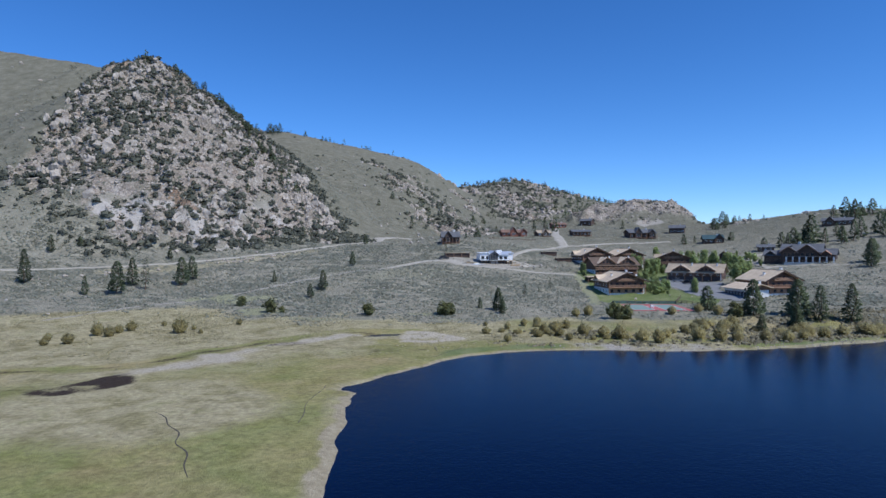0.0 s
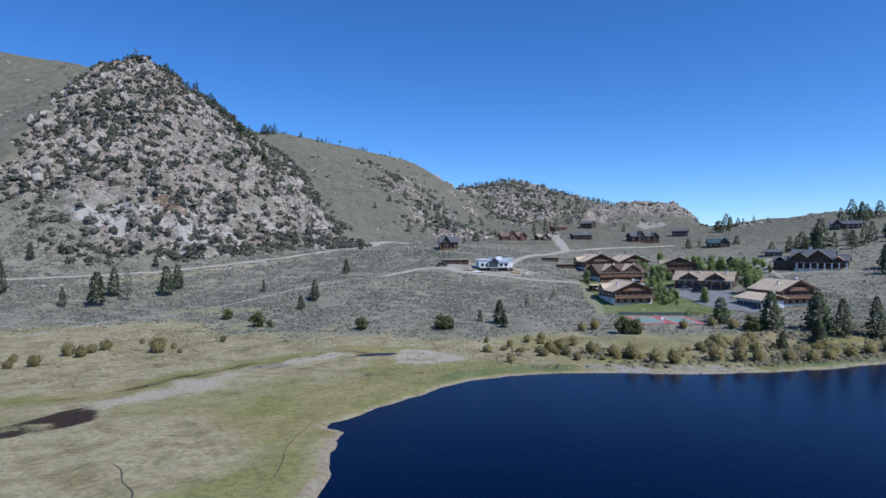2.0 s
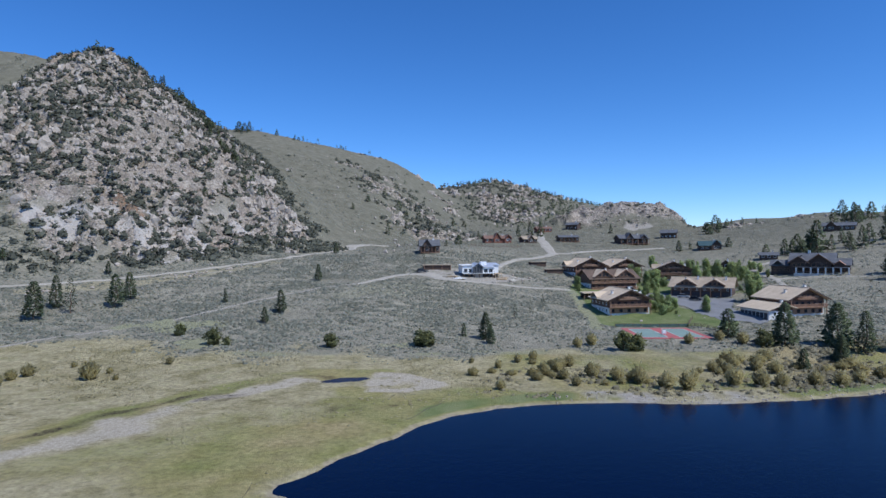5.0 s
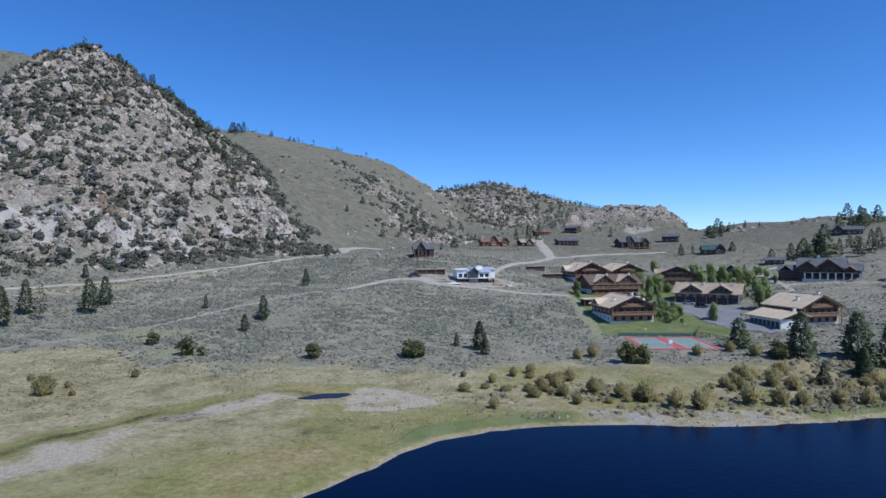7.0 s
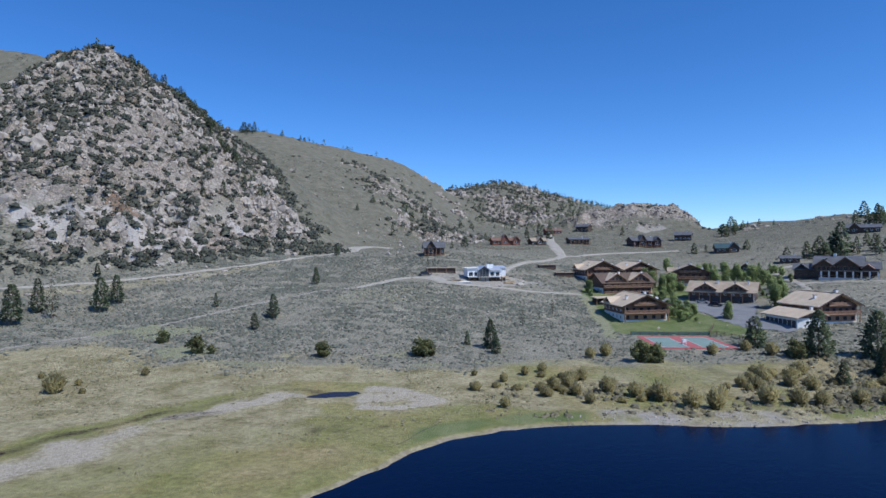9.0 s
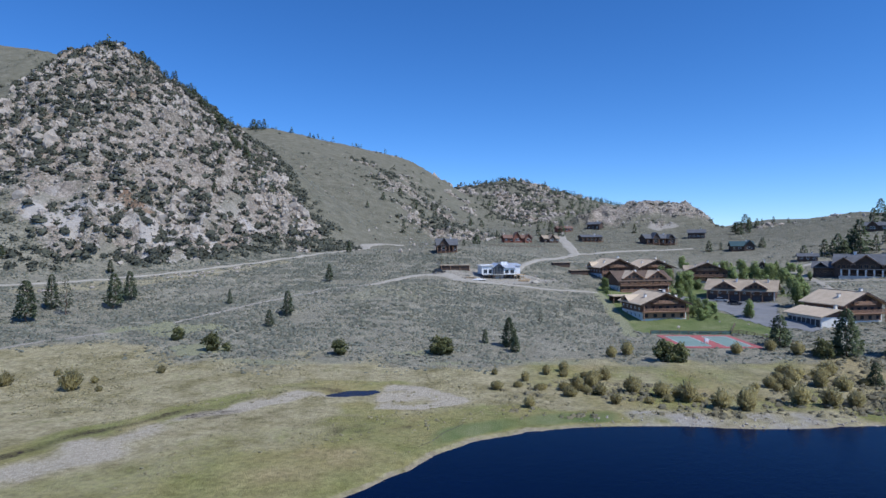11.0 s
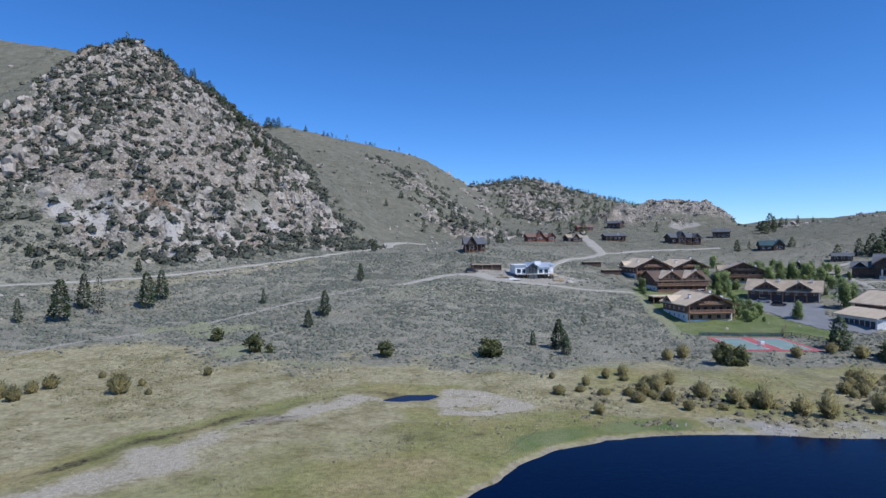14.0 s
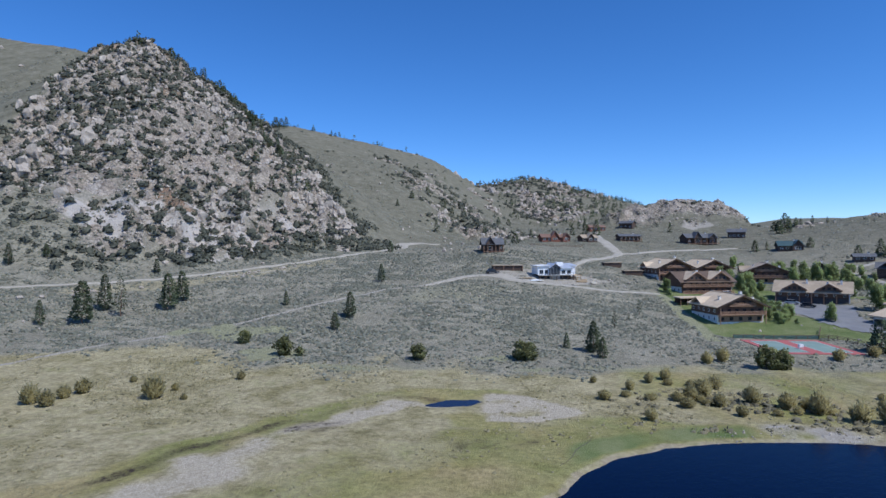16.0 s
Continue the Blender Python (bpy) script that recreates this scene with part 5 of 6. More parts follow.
DARK_DOOR = plain("garage_door", (0.045, 0.04, 0.045), (0.085, 0.075, 0.08), 0.6, 0.7, 0.0)
CONCRETE = plain("concrete", (0.42, 0.41, 0.39), (0.58, 0.57, 0.54), 1.0, 0.9, 0.01)


def glass_material():
    m, t, p = graph("window_glass")
    p.inputs["Base Color"].default_value = (0.025, 0.03, 0.04, 1)
    p.inputs["Roughness"].default_value = 0.05
    p.inputs["Specular IOR Level"].default_value = 0.35
    return m


GLASS = glass_material()


def block(bm, x0, x1, y0, y1, z0, z1):
    v = [bm.verts.new((x, y, z)) for z in (z0, z1) for y in (y0, y1) for x in (x0, x1)]
    for f in ((0, 2, 3, 1), (4, 5, 7, 6), (0, 1, 5, 4), (2, 6, 7, 3), (0, 4, 6, 2), (1, 3, 7, 5)):
        bm.faces.new([v[k] for k in f])


def blocks(*boxes):
    bm = bmesh.new()
    for b in boxes:
        block(bm, *b)
    return bm


def prism(profile, y0, y1):
    """A profile in x and z drawn out along y."""
    bm = bmesh.new()
    a, b = [bm.verts.new((x, y0, z)) for x, z in profile], [bm.verts.new((x, y1, z)) for x, z in profile]
    n = len(profile)
    bm.faces.new(a)
    bm.faces.new(b[::-1])
    for k in range(n):
        bm.faces.new((a[k], b[k], b[(k + 1) % n], a[(k + 1) % n]))
    bmesh.ops.recalc_face_normals(bm, faces=bm.faces[:])
    return bm


def turned(bm):
    """What runs along y made to run along x."""
    bmesh.ops.transform(bm, matrix=Matrix(((0, 1, 0, 0), (1, 0, 0, 0), (0, 0, 1, 0), (0, 0, 0, 1))), verts=bm.verts[:])
    bmesh.ops.recalc_face_normals(bm, faces=bm.faces[:])
    return bm


def moved(bm, x=0, y=0, z=0, turn=0):
    bmesh.ops.transform(bm, matrix=pose(x, y, z, 0, 0, turn), verts=bm.verts[:])
    return bm


def gable_roof(half, y0, y1, eave, ridge, over=1.1, thick=0.28):
    """Two slabs that meet at the ridge, with wide eaves."""
    slope = (ridge - eave) / half
    x, e = half + over, eave - slope * over
    return prism([(-x, e), (0, ridge), (x, e), (x, e + thick), (0, ridge + thick * 1.05), (-x, e + thick)], y0, y1)


def window(house, x, y, z, w, h, side="front", frame=WHITE_PAINT, name="window"):
    """A framed pane, set proud on the front (facing -y), the left (-x) or the right (+x) wall."""
    t, d = 0.09, 0.07
    if side == "front":
        bars = blocks((x - w / 2, x + w / 2, y - d, y, z, z + t), (x - w / 2, x + w / 2, y - d, y, z + h - t, z + h), (x - w / 2, x - w / 2 + t, y - d, y, z + t, z + h - t),
                      (x + w / 2 - t, x + w / 2, y - d, y, z + t, z + h - t), (x - t / 3, x + t / 3, y - d, y, z + t, z + h - t))
        pane = blocks((x - w / 2 + t, x + w / 2 - t, y - 0.03, y + 0.02, z + t, z + h - t))
    else:
        a, b, g = (x - d, x, x - 0.03) if side == "left" else (x, x + d, x + 0.03)
        bars = blocks((a, b, y - w / 2, y + w / 2, z, z + t), (a, b, y - w / 2, y + w / 2, z + h - t, z + h), (a, b, y - w / 2, y - w / 2 + t, z + t, z + h - t), (a, b, y + w / 2 - t, y + w / 2, z + t, z + h - t))
        pane = blocks((min(g, x), max(g, x), y - w / 2 + t, y + w / 2 - t, z + t, z + h - t))
    part("pane", pane, GLASS, part(name, bars, frame, house))


def balcony(house, x0, x1, y, z, deep=1.5, step=0.42):
    part("balcony_deck", blocks((x0, x1, y - deep, y, z - 0.16, z)), DECKWOOD, house)
    posts = int((x1 - x0) / step)
    rail = [(x0, x1, y - deep, y - deep + 0.09, z + 0.92, z + 1.04), (x0, x1, y - deep, y - deep + 0.07, z + 0.12, z + 0.22)]
    rail += [(x0 + k * (x1 - x0) / posts - 0.1, x0 + k * (x1 - x0) / posts + 0.1, y - deep + 0.01, y - deep + 0.06, z + 0.22, z + 0.92) for k in range(posts + 1)]
    part("railing", blocks(*rail), DECKWOOD, house)


def chimney(house, x, y, z0, z1, w=0.7):
    c = part("chimney", blocks((x - w / 2, x + w / 2, y - w / 2, y + w / 2, z0, z1)), PLASTER, house, "white plastered chimney")
    part("cap", blocks((x - w / 2 - 0.08, x + w / 2 + 0.08, y - w / 2 - 0.08, y + w / 2 + 0.08, z1, z1 + 0.12)), SLATE, c)


def building(name, x, y, turn, label, lift=0.0, category="house", group=""):
    root = tagged(new(name), label, category, group)
    root.matrix_basis = pose(x, y, at_ground(x, y) + lift, 0, 0, turn)
    return root


CHALETS = "brown alpine chalets"


def chalet(x, y, turn, wide, deep, eave, ridge, lift=0.0, dormer=True, roof=SHINGLE, label="alpine chalet with white ground floor and brown log upper floors"):
    """Gable to the front: plastered ground floor, log storeys, balconies across, wide shingled roof."""
    h = building("chalet", x, y, turn, label, lift, "chalet", CHALETS)
    w = wide / 2
    part("ground_floor", blocks((-w, w, 0, deep, -2.5, 2.45)), PLASTER, h, "white plastered ground floor wall")
    part("front_panel", blocks((-w + 0.3, w - 0.3, -0.05, -0.004, 0.45, 2.44)), DECKWOOD, h, "brown boarded ground-floor front")
    slope = (ridge - eave) / w
    part("log_wall", prism([(-w - 0.06, 2.45), (w + 0.06, 2.45), (w + 0.06, eave), (0, ridge), (-w - 0.06, eave)], -0.06, deep + 0.06), LOG, h, "brown log upper wall with gable")
    r = part("roof", gable_roof(w, -1.9, deep + 1.2, eave, ridge), roof, h)
    part("ridge_beam", blocks((-0.25, 0.25, -1.95, deep + 1.25, ridge + 0.27, ridge + 0.4)), roof, r)
    for s in (-1, 1):
        part("fascia", prism([(s * (w + 1.15), eave - slope * 1.15 - 0.12), (0, ridge - 0.14), (0, ridge + 0.3), (s * (w + 1.15), eave - slope * 1.15 + 0.3)], -2.02, -1.9), DARK_WOOD, r)
    balcony(h, -w, w, -0.06, 2.75)
    balcony(h, -w * 0.55, w * 0.55, -0.06, 5.35, 1.2)
    for k in range(6):
        window(h, -w + (k + 0.5) * wide / 6, -0.06, 3.2, 1.15, 1.25, frame=DARK_WOOD)
    for k in range(4):
        window(h, (k - 1.5) * wide / 7.5, -0.06, 5.75, 1.0, 1.0, frame=DARK_WOOD, name="attic_window")
    for k in range(5):
        window(h, -w + (k + 0.5) * wide / 5, -0.05, 0.8, 1.2, 1.2, frame=DARK_WOOD, name="lower_window")
        window(h, -w, 1.6 + k * (deep - 3) / 4, 0.8, 0.8, 1.1, "left")
        window(h, -w - 0.06, 1.6 + k * (deep - 3) / 4, 3.2, 0.8, 0.9, "left")
    for k in (-1, 1):
        part("brace", blocks((k * (w - 0.15) - 0.1, k * (w - 0.15) + 0.1, -1.56, -1.36, -0.4, eave - 0.2)), DECKWOOD, h)
    part("sign_board", blocks((-w * 0.32, w * 0.32, -1.32, -1.27, 5.55, 6.05)), DECKWOOD, h, "pale carved board on the balcony")
    chimney(h, 0.3, 0.6, ridge - 0.3, ridge + 1.2)
    chimney(h, w * 0.62, 1.2, eave + 0.6, eave + 2.6)
    chimney(h, -w * 0.55, deep * 0.3, eave + 0.6, eave + 2.7)
    if dormer:
        d = part("side_dormer", moved(turned(prism([(-2.3, 0), (2.3, 0), (2.3, 0.9), (0, 2.3), (-2.3, 0.9)], 0, 5)), -w - 0.2, deep * 0.72, eave - 0.4), LOG, h)
        part("dormer_roof", moved(turned(gable_roof(2.3, -0.9, 5, 0.9, 2.3, 0.7, 0.2)), -w - 0.2, deep * 0.72, eave - 0.4), roof, d)
    return h


def dormer_lodge(x, y, turn, wide, deep, eave, ridge, roof, garage, label, group=CHALETS, lift=0.0, dormer_roof=None, half=0.155, rise=2.5):
    """Eaves to the front, with two broad gabled dormers."""
    h = building("chalet", x, y, turn, label, lift, "chalet", group)
    w = wide / 2
    part("ground_floor", blocks((-w, w, 0, deep, -2.5, 2.5)), DARK_WOOD if garage else PLASTER, h)
    part("log_wall", turned(prism([(-0.06, 2.5), (deep + 0.06, 2.5), (deep + 0.06, eave), (deep / 2, ridge), (-0.06, eave)], -w - 0.06, w + 0.06)), LOG, h)
    r = part("roof", turned(moved(gable_roof(deep / 2, -w - 1.2, w + 1.2, eave, ridge, 1.6), deep / 2)), roof, h)
    part("ridge_beam", blocks((-w - 1.25, w + 1.25, deep / 2 - 0.25, deep / 2 + 0.25, ridge + 0.27, ridge + 0.4)), roof, r)
    for s in (-1, 1):
        d = part("dormer", moved(prism([(-wide * half, 0), (wide * half, 0), (wide * half, 0.5), (0, rise), (-wide * half, 0.5)], -1.0, deep / 2), s * w * 0.47, 0, eave + 0.1), LOG, h)
        part("dormer_roof", moved(gable_roof(wide * half, -1.6, deep / 2, 0.5, rise, 0.5, 0.2), s * w * 0.47, 0, eave + 0.1), dormer_roof or roof, d)
        for e in (-1, 1):
            part("fascia", moved(prism([(e * (wide * half + 0.5), 0.02), (0, rise - 0.12), (0, rise + 0.22), (e * (wide * half + 0.5), 0.34)], -1.7, -1.6), s * w * 0.47, 0, eave + 0.1), DECKWOOD, d)
        for k in (-1, 0, 1):
            window(h, s * w * 0.47 + k * 1.6, -1.0, eave + 0.5, 1.0, 0.95, frame=DARK_WOOD, name="dormer_window")
        chimney(h, s * w * 0.47 + wide * 0.16, deep * 0.35, ridge - 1.5, ridge + 0.7, 0.6)
        chimney(h, s * w * 0.47 - 0.5, 0.0, eave + 1.6, eave + 3.1, 0.5)
    if garage:
        n = 6
        for k in range(n):
            gx = -w + (k + 0.5) * wide / n
            part("garage_door", blocks((gx - wide / n * 0.38, gx + wide / n * 0.38, -0.1, 0.02, -0.3, 2.1)), DARK_DOOR, h)
        for k in range(n + 1):
            part("post", blocks((-w + k * wide / n - 0.14, -w + k * wide / n + 0.14, -1.5, -1.2, -0.5, eave - 0.5)), DECKWOOD if k < n else PLASTER, h)
        for k in range(8):
            window(h, -w + (k + 0.5) * wide / 8, -0.06, 2.75, 0.9, 0.8)
    else:
        balcony(h, -w, w, -0.06, 2.7)
        balcony(h, -w, w, -0.06, 0.2, 1.7)
        part("front_panel", blocks((-w + 0.2, w - 0.2, -0.05, -0.004, -2.0, 2.44)), LOG, h, "brown boarded ground-floor front")
        for k in range(8):
            window(h, -w + (k + 0.5) * wide / 8, -0.06, 3.1, 1.0, 1.15, frame=DARK_WOOD)
            window(h, -w + (k + 0.5) * wide / 8, -0.05, 0.6, 1.0, 1.2, frame=DARK_WOOD, name="lower_window")
        for k in range(4):
            window(h, -w, 1.5 + k * (deep - 3) / 3, 0.8, 0.8, 1.1, "left")
    return h


chalet(69.0, 194.9, 7.6, 15.0, 15.0, 5.3, 8.5, -0.3)
chalet(73.2, 262.0, 8, 15, 16, 5.4, 8.8, 0.3)
chalet(91.2, 267.0, 8, 15, 15, 5.2, 8.4, 1.2, False)
chalet(114, 267.5, -18, 16.5, 15, 5.2, 8.6, 0.0, True, BROWN_SHINGLE)
dormer_lodge(77, 239, 10, 21, 12, 5.0, 8.0, DARK_SHINGLE, False, "long brown chalet with two pale gabled dormers and balconies", CHALETS, 0.0, SHINGLE, 0.19, 3.1)
dormer_lodge(106.8, 222.6, -33, 22, 12, 4.6, 7.6, BROWN_SHINGLE, True, "brown garage lodge with two wide gabled dormers")
chalet(122.2, 180.6, 12, 14.0, 14, 5.5, 8.8, 0.2, False)
wing = building("garage_wing", 111.4, 176.6, 9, "white plastered garage wing with a row of dark doors", 0.2, "garage", "")
part("wall", blocks((-4, 4.5, 0, 13.5, -1.5, 2.7)), PLASTER, wing)
part("gable", prism([(-4.06, 2.7), (4.56, 2.7), (4.56, 3.6), (0.6, 4.6), (-4.06, 3.1)], -0.06, 13.56), LOG, wing)
part("roof", prism([(-5.2, 2.7), (1.0, 4.7), (5.6, 3.3), (5.6, 3.6), (1.0, 5.0), (-5.2, 3.0)], -1.2, 14.4), SHINGLE, wing)
for k in range(7):
    part("garage_door", blocks((-4.08, -3.9, 0.6 + k * 1.85, 2.1 + k * 1.85, -0.2, 1.9)), DARK_DOOR, wing)
chimney(wing, 1.6, 1.2, 3.8, 6.0)
shed = building("carport", 63.5, 217.6, 6, "low flat-roofed carport with pale roof edge", 0.1, "carport")
part("roof", blocks((-5, 6, -0.6, 5, 2.25, 2.6)), SHINGLE, shed)
part("back_wall", blocks((-4.5, 5.5, 4.2, 4.4, -0.6, 2.25)), DARK_WOOD, shed)
for k in range(5):
    part("post", blocks((-4.6 + k * 2.5, -4.4 + k * 2.5, -0.2, 0, -0.6, 2.25)), DECKWOOD, shed)
for px, py in ((58, 268), (52.5, 281)):
    store = building("storage_shed", px, py, 8, "low dark storage shed beside the chalets", 0.0, "shed")
    part("wall", blocks((-4, 4, 0, 3, -1, 1.9)), DARK_WOOD, store)
    part("roof", blocks((-4.4, 4.4, -0.5, 3.4, 1.9, 2.12)), BROWN_SHINGLE, store)


def simple_house(name, x, y, turn, wide, deep, eave, ridge, wall, roof, label, gables=(), lift=0.0, across=True, windows=5, porch=False):
    """A plain house: walls, roof with eaves, windows, and cross gables at the given places along the front."""
    h = building(name, x, y, turn, label, lift)
    w = wide / 2
    if across:
        part("wall", turned(prism([(0, -2), (deep, -2), (deep, eave), (deep / 2, ridge), (0, eave)], -w, w)), wall, h)
        part("roof", turned(moved(gable_roof(deep / 2, -w - 0.7, w + 0.7, eave, ridge, 0.8, 0.22), deep / 2)), roof, h)
    else:
        part("wall", prism([(-w, -2), (w, -2), (w, eave), (0, ridge), (-w, eave)], 0, deep), wall, h)
        part("roof", gable_roof(w, -0.9, deep + 0.7, eave, ridge, 0.8, 0.22), roof, h)
    for gx, gw, gr in gables:
        g = part("cross_gable", moved(prism([(-gw / 2, -2), (gw / 2, -2), (gw / 2, eave), (0, gr), (-gw / 2, eave)], -1.2, deep / 2), gx), wall, h)
        part("gable_roof", moved(gable_roof(gw / 2, -2.0, deep / 2, eave, gr, 0.6, 0.22), gx), roof, g)
        window(h, gx, -1.2, 0.8, gw * 0.5, min(1.5, eave - 1.2))
    for k in range(windows):
        wx = -w + (k + 0.5) * wide / windows
        if all(abs(wx - g[0]) > g[1] / 2 + 0.5 for g in gables):
            window(h, wx, 0, 0.9, min(1.4, wide / windows * 0.5), 1.2)
    if porch:
        part("deck", blocks((-w, w, -2.6, -0.02, -0.3, -0.1)), DECKWOOD, h)
        for k in range(6):
            part("post", blocks((-w + 0.1 + k * (wide - 0.2) / 5 - 0.12, -w + 0.1 + k * (wide - 0.2) / 5 + 0.12, -2.5, -2.26, -2, eave - 0.35)), DECKWOOD, h)
        part("porch_roof", prism([(-w - 0.3, eave - 0.35), (w + 0.3, eave - 0.35), (w + 0.3, eave - 0.15), (-w - 0.3, eave - 0.15)], -2.9, -0.02), roof, h)
    chimney(h, w * 0.45, deep * 0.5, ridge - 0.6, ridge + 0.9)
    return h


simple_house("cabin", -1, 291.5, 5, 9.5, 8, 3.4, 6.2, DARK_WOOD, SLATE, "dark wooden cabin with a steep grey roof", ((-1.5, 4.4, 6.6),), 0.3, True, 4, True)
simple_house("ranch_house", 44.5, 388, 9, 18, 8, 2.8, 4.6, RED_WOOD, RUST_ROOF, "low red-brown timber house with steep gables", ((-1, 5, 6.4), (6.5, 4.5, 5.2)), 0.3, True, 6)
simple_house("ranch_house", 66.5, 391, 15, 10, 7, 2.7, 4.4, DARK_WOOD, BROWN_SHINGLE, "dark red-brown cabin among tall pines", ((0, 4, 5.2),), 0.2, True, 4)
simple_house("hill_house", 137.5, 392, 7, 20, 9, 3.6, 6.0, DARK_WOOD, SLATE, "dark timber house on the hillside with grey roofs", ((-3.5, 5, 7.2), (6.5, 5, 6.0)), 0.8, True, 6, True)
simple_house("hill_cabin", 173.5, 423, -25, 11, 8, 4.2, 6.2, DARK_WOOD, SLATE, "small dark cabin below the rocky knoll", (), 0.2, True, 4)
simple_house("row_house", 96.5, 407, 6, 14, 7, 3.2, 4.4, DARK_WOOD, SLATE, "low dark house with a columned porch", (), 0.2, True, 5, True)
simple_house("hill_cabin", 121, 505, -40, 11, 7, 4.2, 6.0, DARK_WOOD, SLATE, "dark cabin high in the valley", (), 0.4, True, 3)
simple_house("ranch_house", 95, 492, 10, 13, 7, 2.8, 4.4, RED_WOOD, RUST_ROOF, "red-brown house far up the valley road", (), 0.4, True, 4)
simple_house("garden_hut", 151, 292, -25, 4.6, 4.6, 2.4, 4.2, DARK_WOOD, BROWN_SHINGLE, "small dark hut with a pointed roof", (), 0.6, False, 1)
simple_house("barn", 182, 307, -25, 8.5, 6, 2.4, 3.6, DARK_WOOD, SLATE, "low dark barn at the foot of the slope", (), 0.4, True, 3)
simple_house("green_roof_house", 172, 354, -15, 12, 8, 3.0, 5.4, DARK_WOOD, GREEN_METAL, "dark house with a green metal roof", ((3.5, 5.5, 6.0),), 0.2, True, 4)
simple_house("hilltop_house", 254, 356, -38, 17, 9, 3.0, 4.8, DARK_WOOD, SLATE, "long house with grey roof on the eastern hill", ((-4, 5, 5.6),), 0.3, True, 6)

lodge = building("stone_lodge", 174, 259, -38, "large dark timber lodge with grey roofs and stone terrace columns", 0.2, "lodge")
part("main_wall", turned(prism([(0, -2.5), (12, -2.5), (12, 5.4), (6, 9.0), (0, 5.4)], -8, 9)), DARK_WOOD, lodge)
part("main_roof", turned(moved(gable_roof(6, -9, 10, 5.4, 9.0, 1.2, 0.25), 6)), SLATE, lodge)
for gx, gw, gr, mat_roof in ((3.5, 9, 8.8, SLATE), (-4.5, 7, 7.8, SLATE)):
    g = part("cross_gable", moved(prism([(-gw / 2, -2.5), (gw / 2, -2.5), (gw / 2, 5), (0, gr), (-gw / 2, 5)], -2.5, 6), gx), DARK_WOOD, lodge)
    part("gable_roof", moved(gable_roof(gw / 2, -3.8, 6, 5, gr, 0.9, 0.25), gx), mat_roof, g)
    for k in (-1, 0, 1):
        window(lodge, gx + k * gw * 0.24, -2.5, 3.0, gw * 0.18, 1.8, frame=DECKWOOD)
wing2 = part("west_wing", turned(prism([(0, -2.5), (8, -2.5), (8, 3.6), (4, 5.8), (0, 3.6)], -16, -8)), DARK_WOOD, lodge)
part("wing_roof", turned(moved(gable_roof(4, -16.8, -8, 3.6, 5.8, 0.9, 0.22), 4)), SLATE, wing2)
part("wing_gable_roof", moved(gable_roof(2.2, -1.4, 4, 3.8, 5.6, 0.5, 0.2), -13), SLATE, wing2)
east = part("east_wing", turned(prism([(0, -2.5), (8, -2.5), (8, 4.2), (4, 6.6), (0, 4.2)], 9, 15)), DARK_WOOD, lodge)
part("wing_roof", turned(moved(gable_roof(4, 9, 15.8, 4.2, 6.6, 1.0, 0.22), 4)), SLATE, east)
part("copper_roof", moved(gable_roof(1.9, -2.6, 3.4, 4.2, 5.7, 0.5, 0.2), 11.2), COPPER, east, "bright orange copper gable roof")
part("porch_gable", moved(prism([(-1.9, 0.05), (1.9, 0.05), (1.9, 4.2), (0, 5.7), (-1.9, 4.2)], -1.6, 0), 11.2), DARK_WOOD, east)
part("terrace", blocks((-6, 16, -6.5, -2.52, -1.8, 0.05)), CONCRETE, lodge, "pale concrete terrace")
part("terrace_roof", blocks((-5.5, 15, -6.2, -2.6, 2.75, 2.95)), SLATE, lodge)
for k in range(8):
    part("column", blocks((-5.4 + k * 2.85, -4.8 + k * 2.85, -6.1, -5.5, 0.05, 2.75)), PLASTER, lodge, "pale square terrace column")
for k in range(5):
    window(lodge, -14.5 + k * 1.4, -0.02, 0.8, 0.8, 1.3, frame=DECKWOOD)
chimney(lodge, -1, 6, 8.2, 10.4, 1.1)
part("hip_roof", prism([(-8.6, 5.0), (-3.2, 8.2), (-3.2, 8.45), (-8.6, 5.25)], -3.6, 3.0), SLATE, lodge, "slate roof sheet falling to the west")
part("terrace_rail", blocks((-6, 16, -6.5, -6.4, 0.9, 1.0)), DECKWOOD, lodge)
for k in range(12):
    part("rail_post", blocks((-6 + k * 1.95, -5.9 + k * 1.95, -6.5, -6.4, 0.05, 0.9)), DECKWOOD, lodge)
for gx, gw, gr in ((3.5, 9, 8.8), (-4.5, 7, 7.8)):
    for e in (-1, 1):
        part("barge_board", moved(prism([(e * (gw / 2 + 0.9), 4.4), (0, gr - 0.2), (0, gr + 0.25), (e * (gw / 2 + 0.9), 4.85)], -3.92, -3.8), gx), DECKWOOD, lodge)

white = building("white_house", 20.0, 241, 10, "modern white house with pale blue roofs, still under construction", 0.6)
white.scale = (0.74, 0.8, 0.92)
# The lower storey takes the dark boards so that its shade is in the colour.
part("lower_wall", blocks((-8.5, 8.5, 0.2, 9, -2.5, 1.2)), DARK_WOOD, white, "brown lower storey behind posts, its shade put into the colour")
part("left_block", blocks((-9.5, -3.4, 0, 9.5, 1.2, 4.8)), WHITE_PAINT, white)
part("right_block", blocks((2.2, 9, -0.4, 9, 1.2, 3.9)), WHITE_PAINT, white)
part("centre_gable", prism([(-3.4, 1.2), (2.2, 1.2), (2.2, 4.2), (-0.6, 5.8), (-3.4, 4.2)], -1.2, 9), SLATE, white, "dark framed centre gable")
part("centre_roof", moved(gable_roof(2.8, -2.0, 9.2, 4.2, 5.8, 0.6, 0.2), -0.6), BLUE_METAL, white)
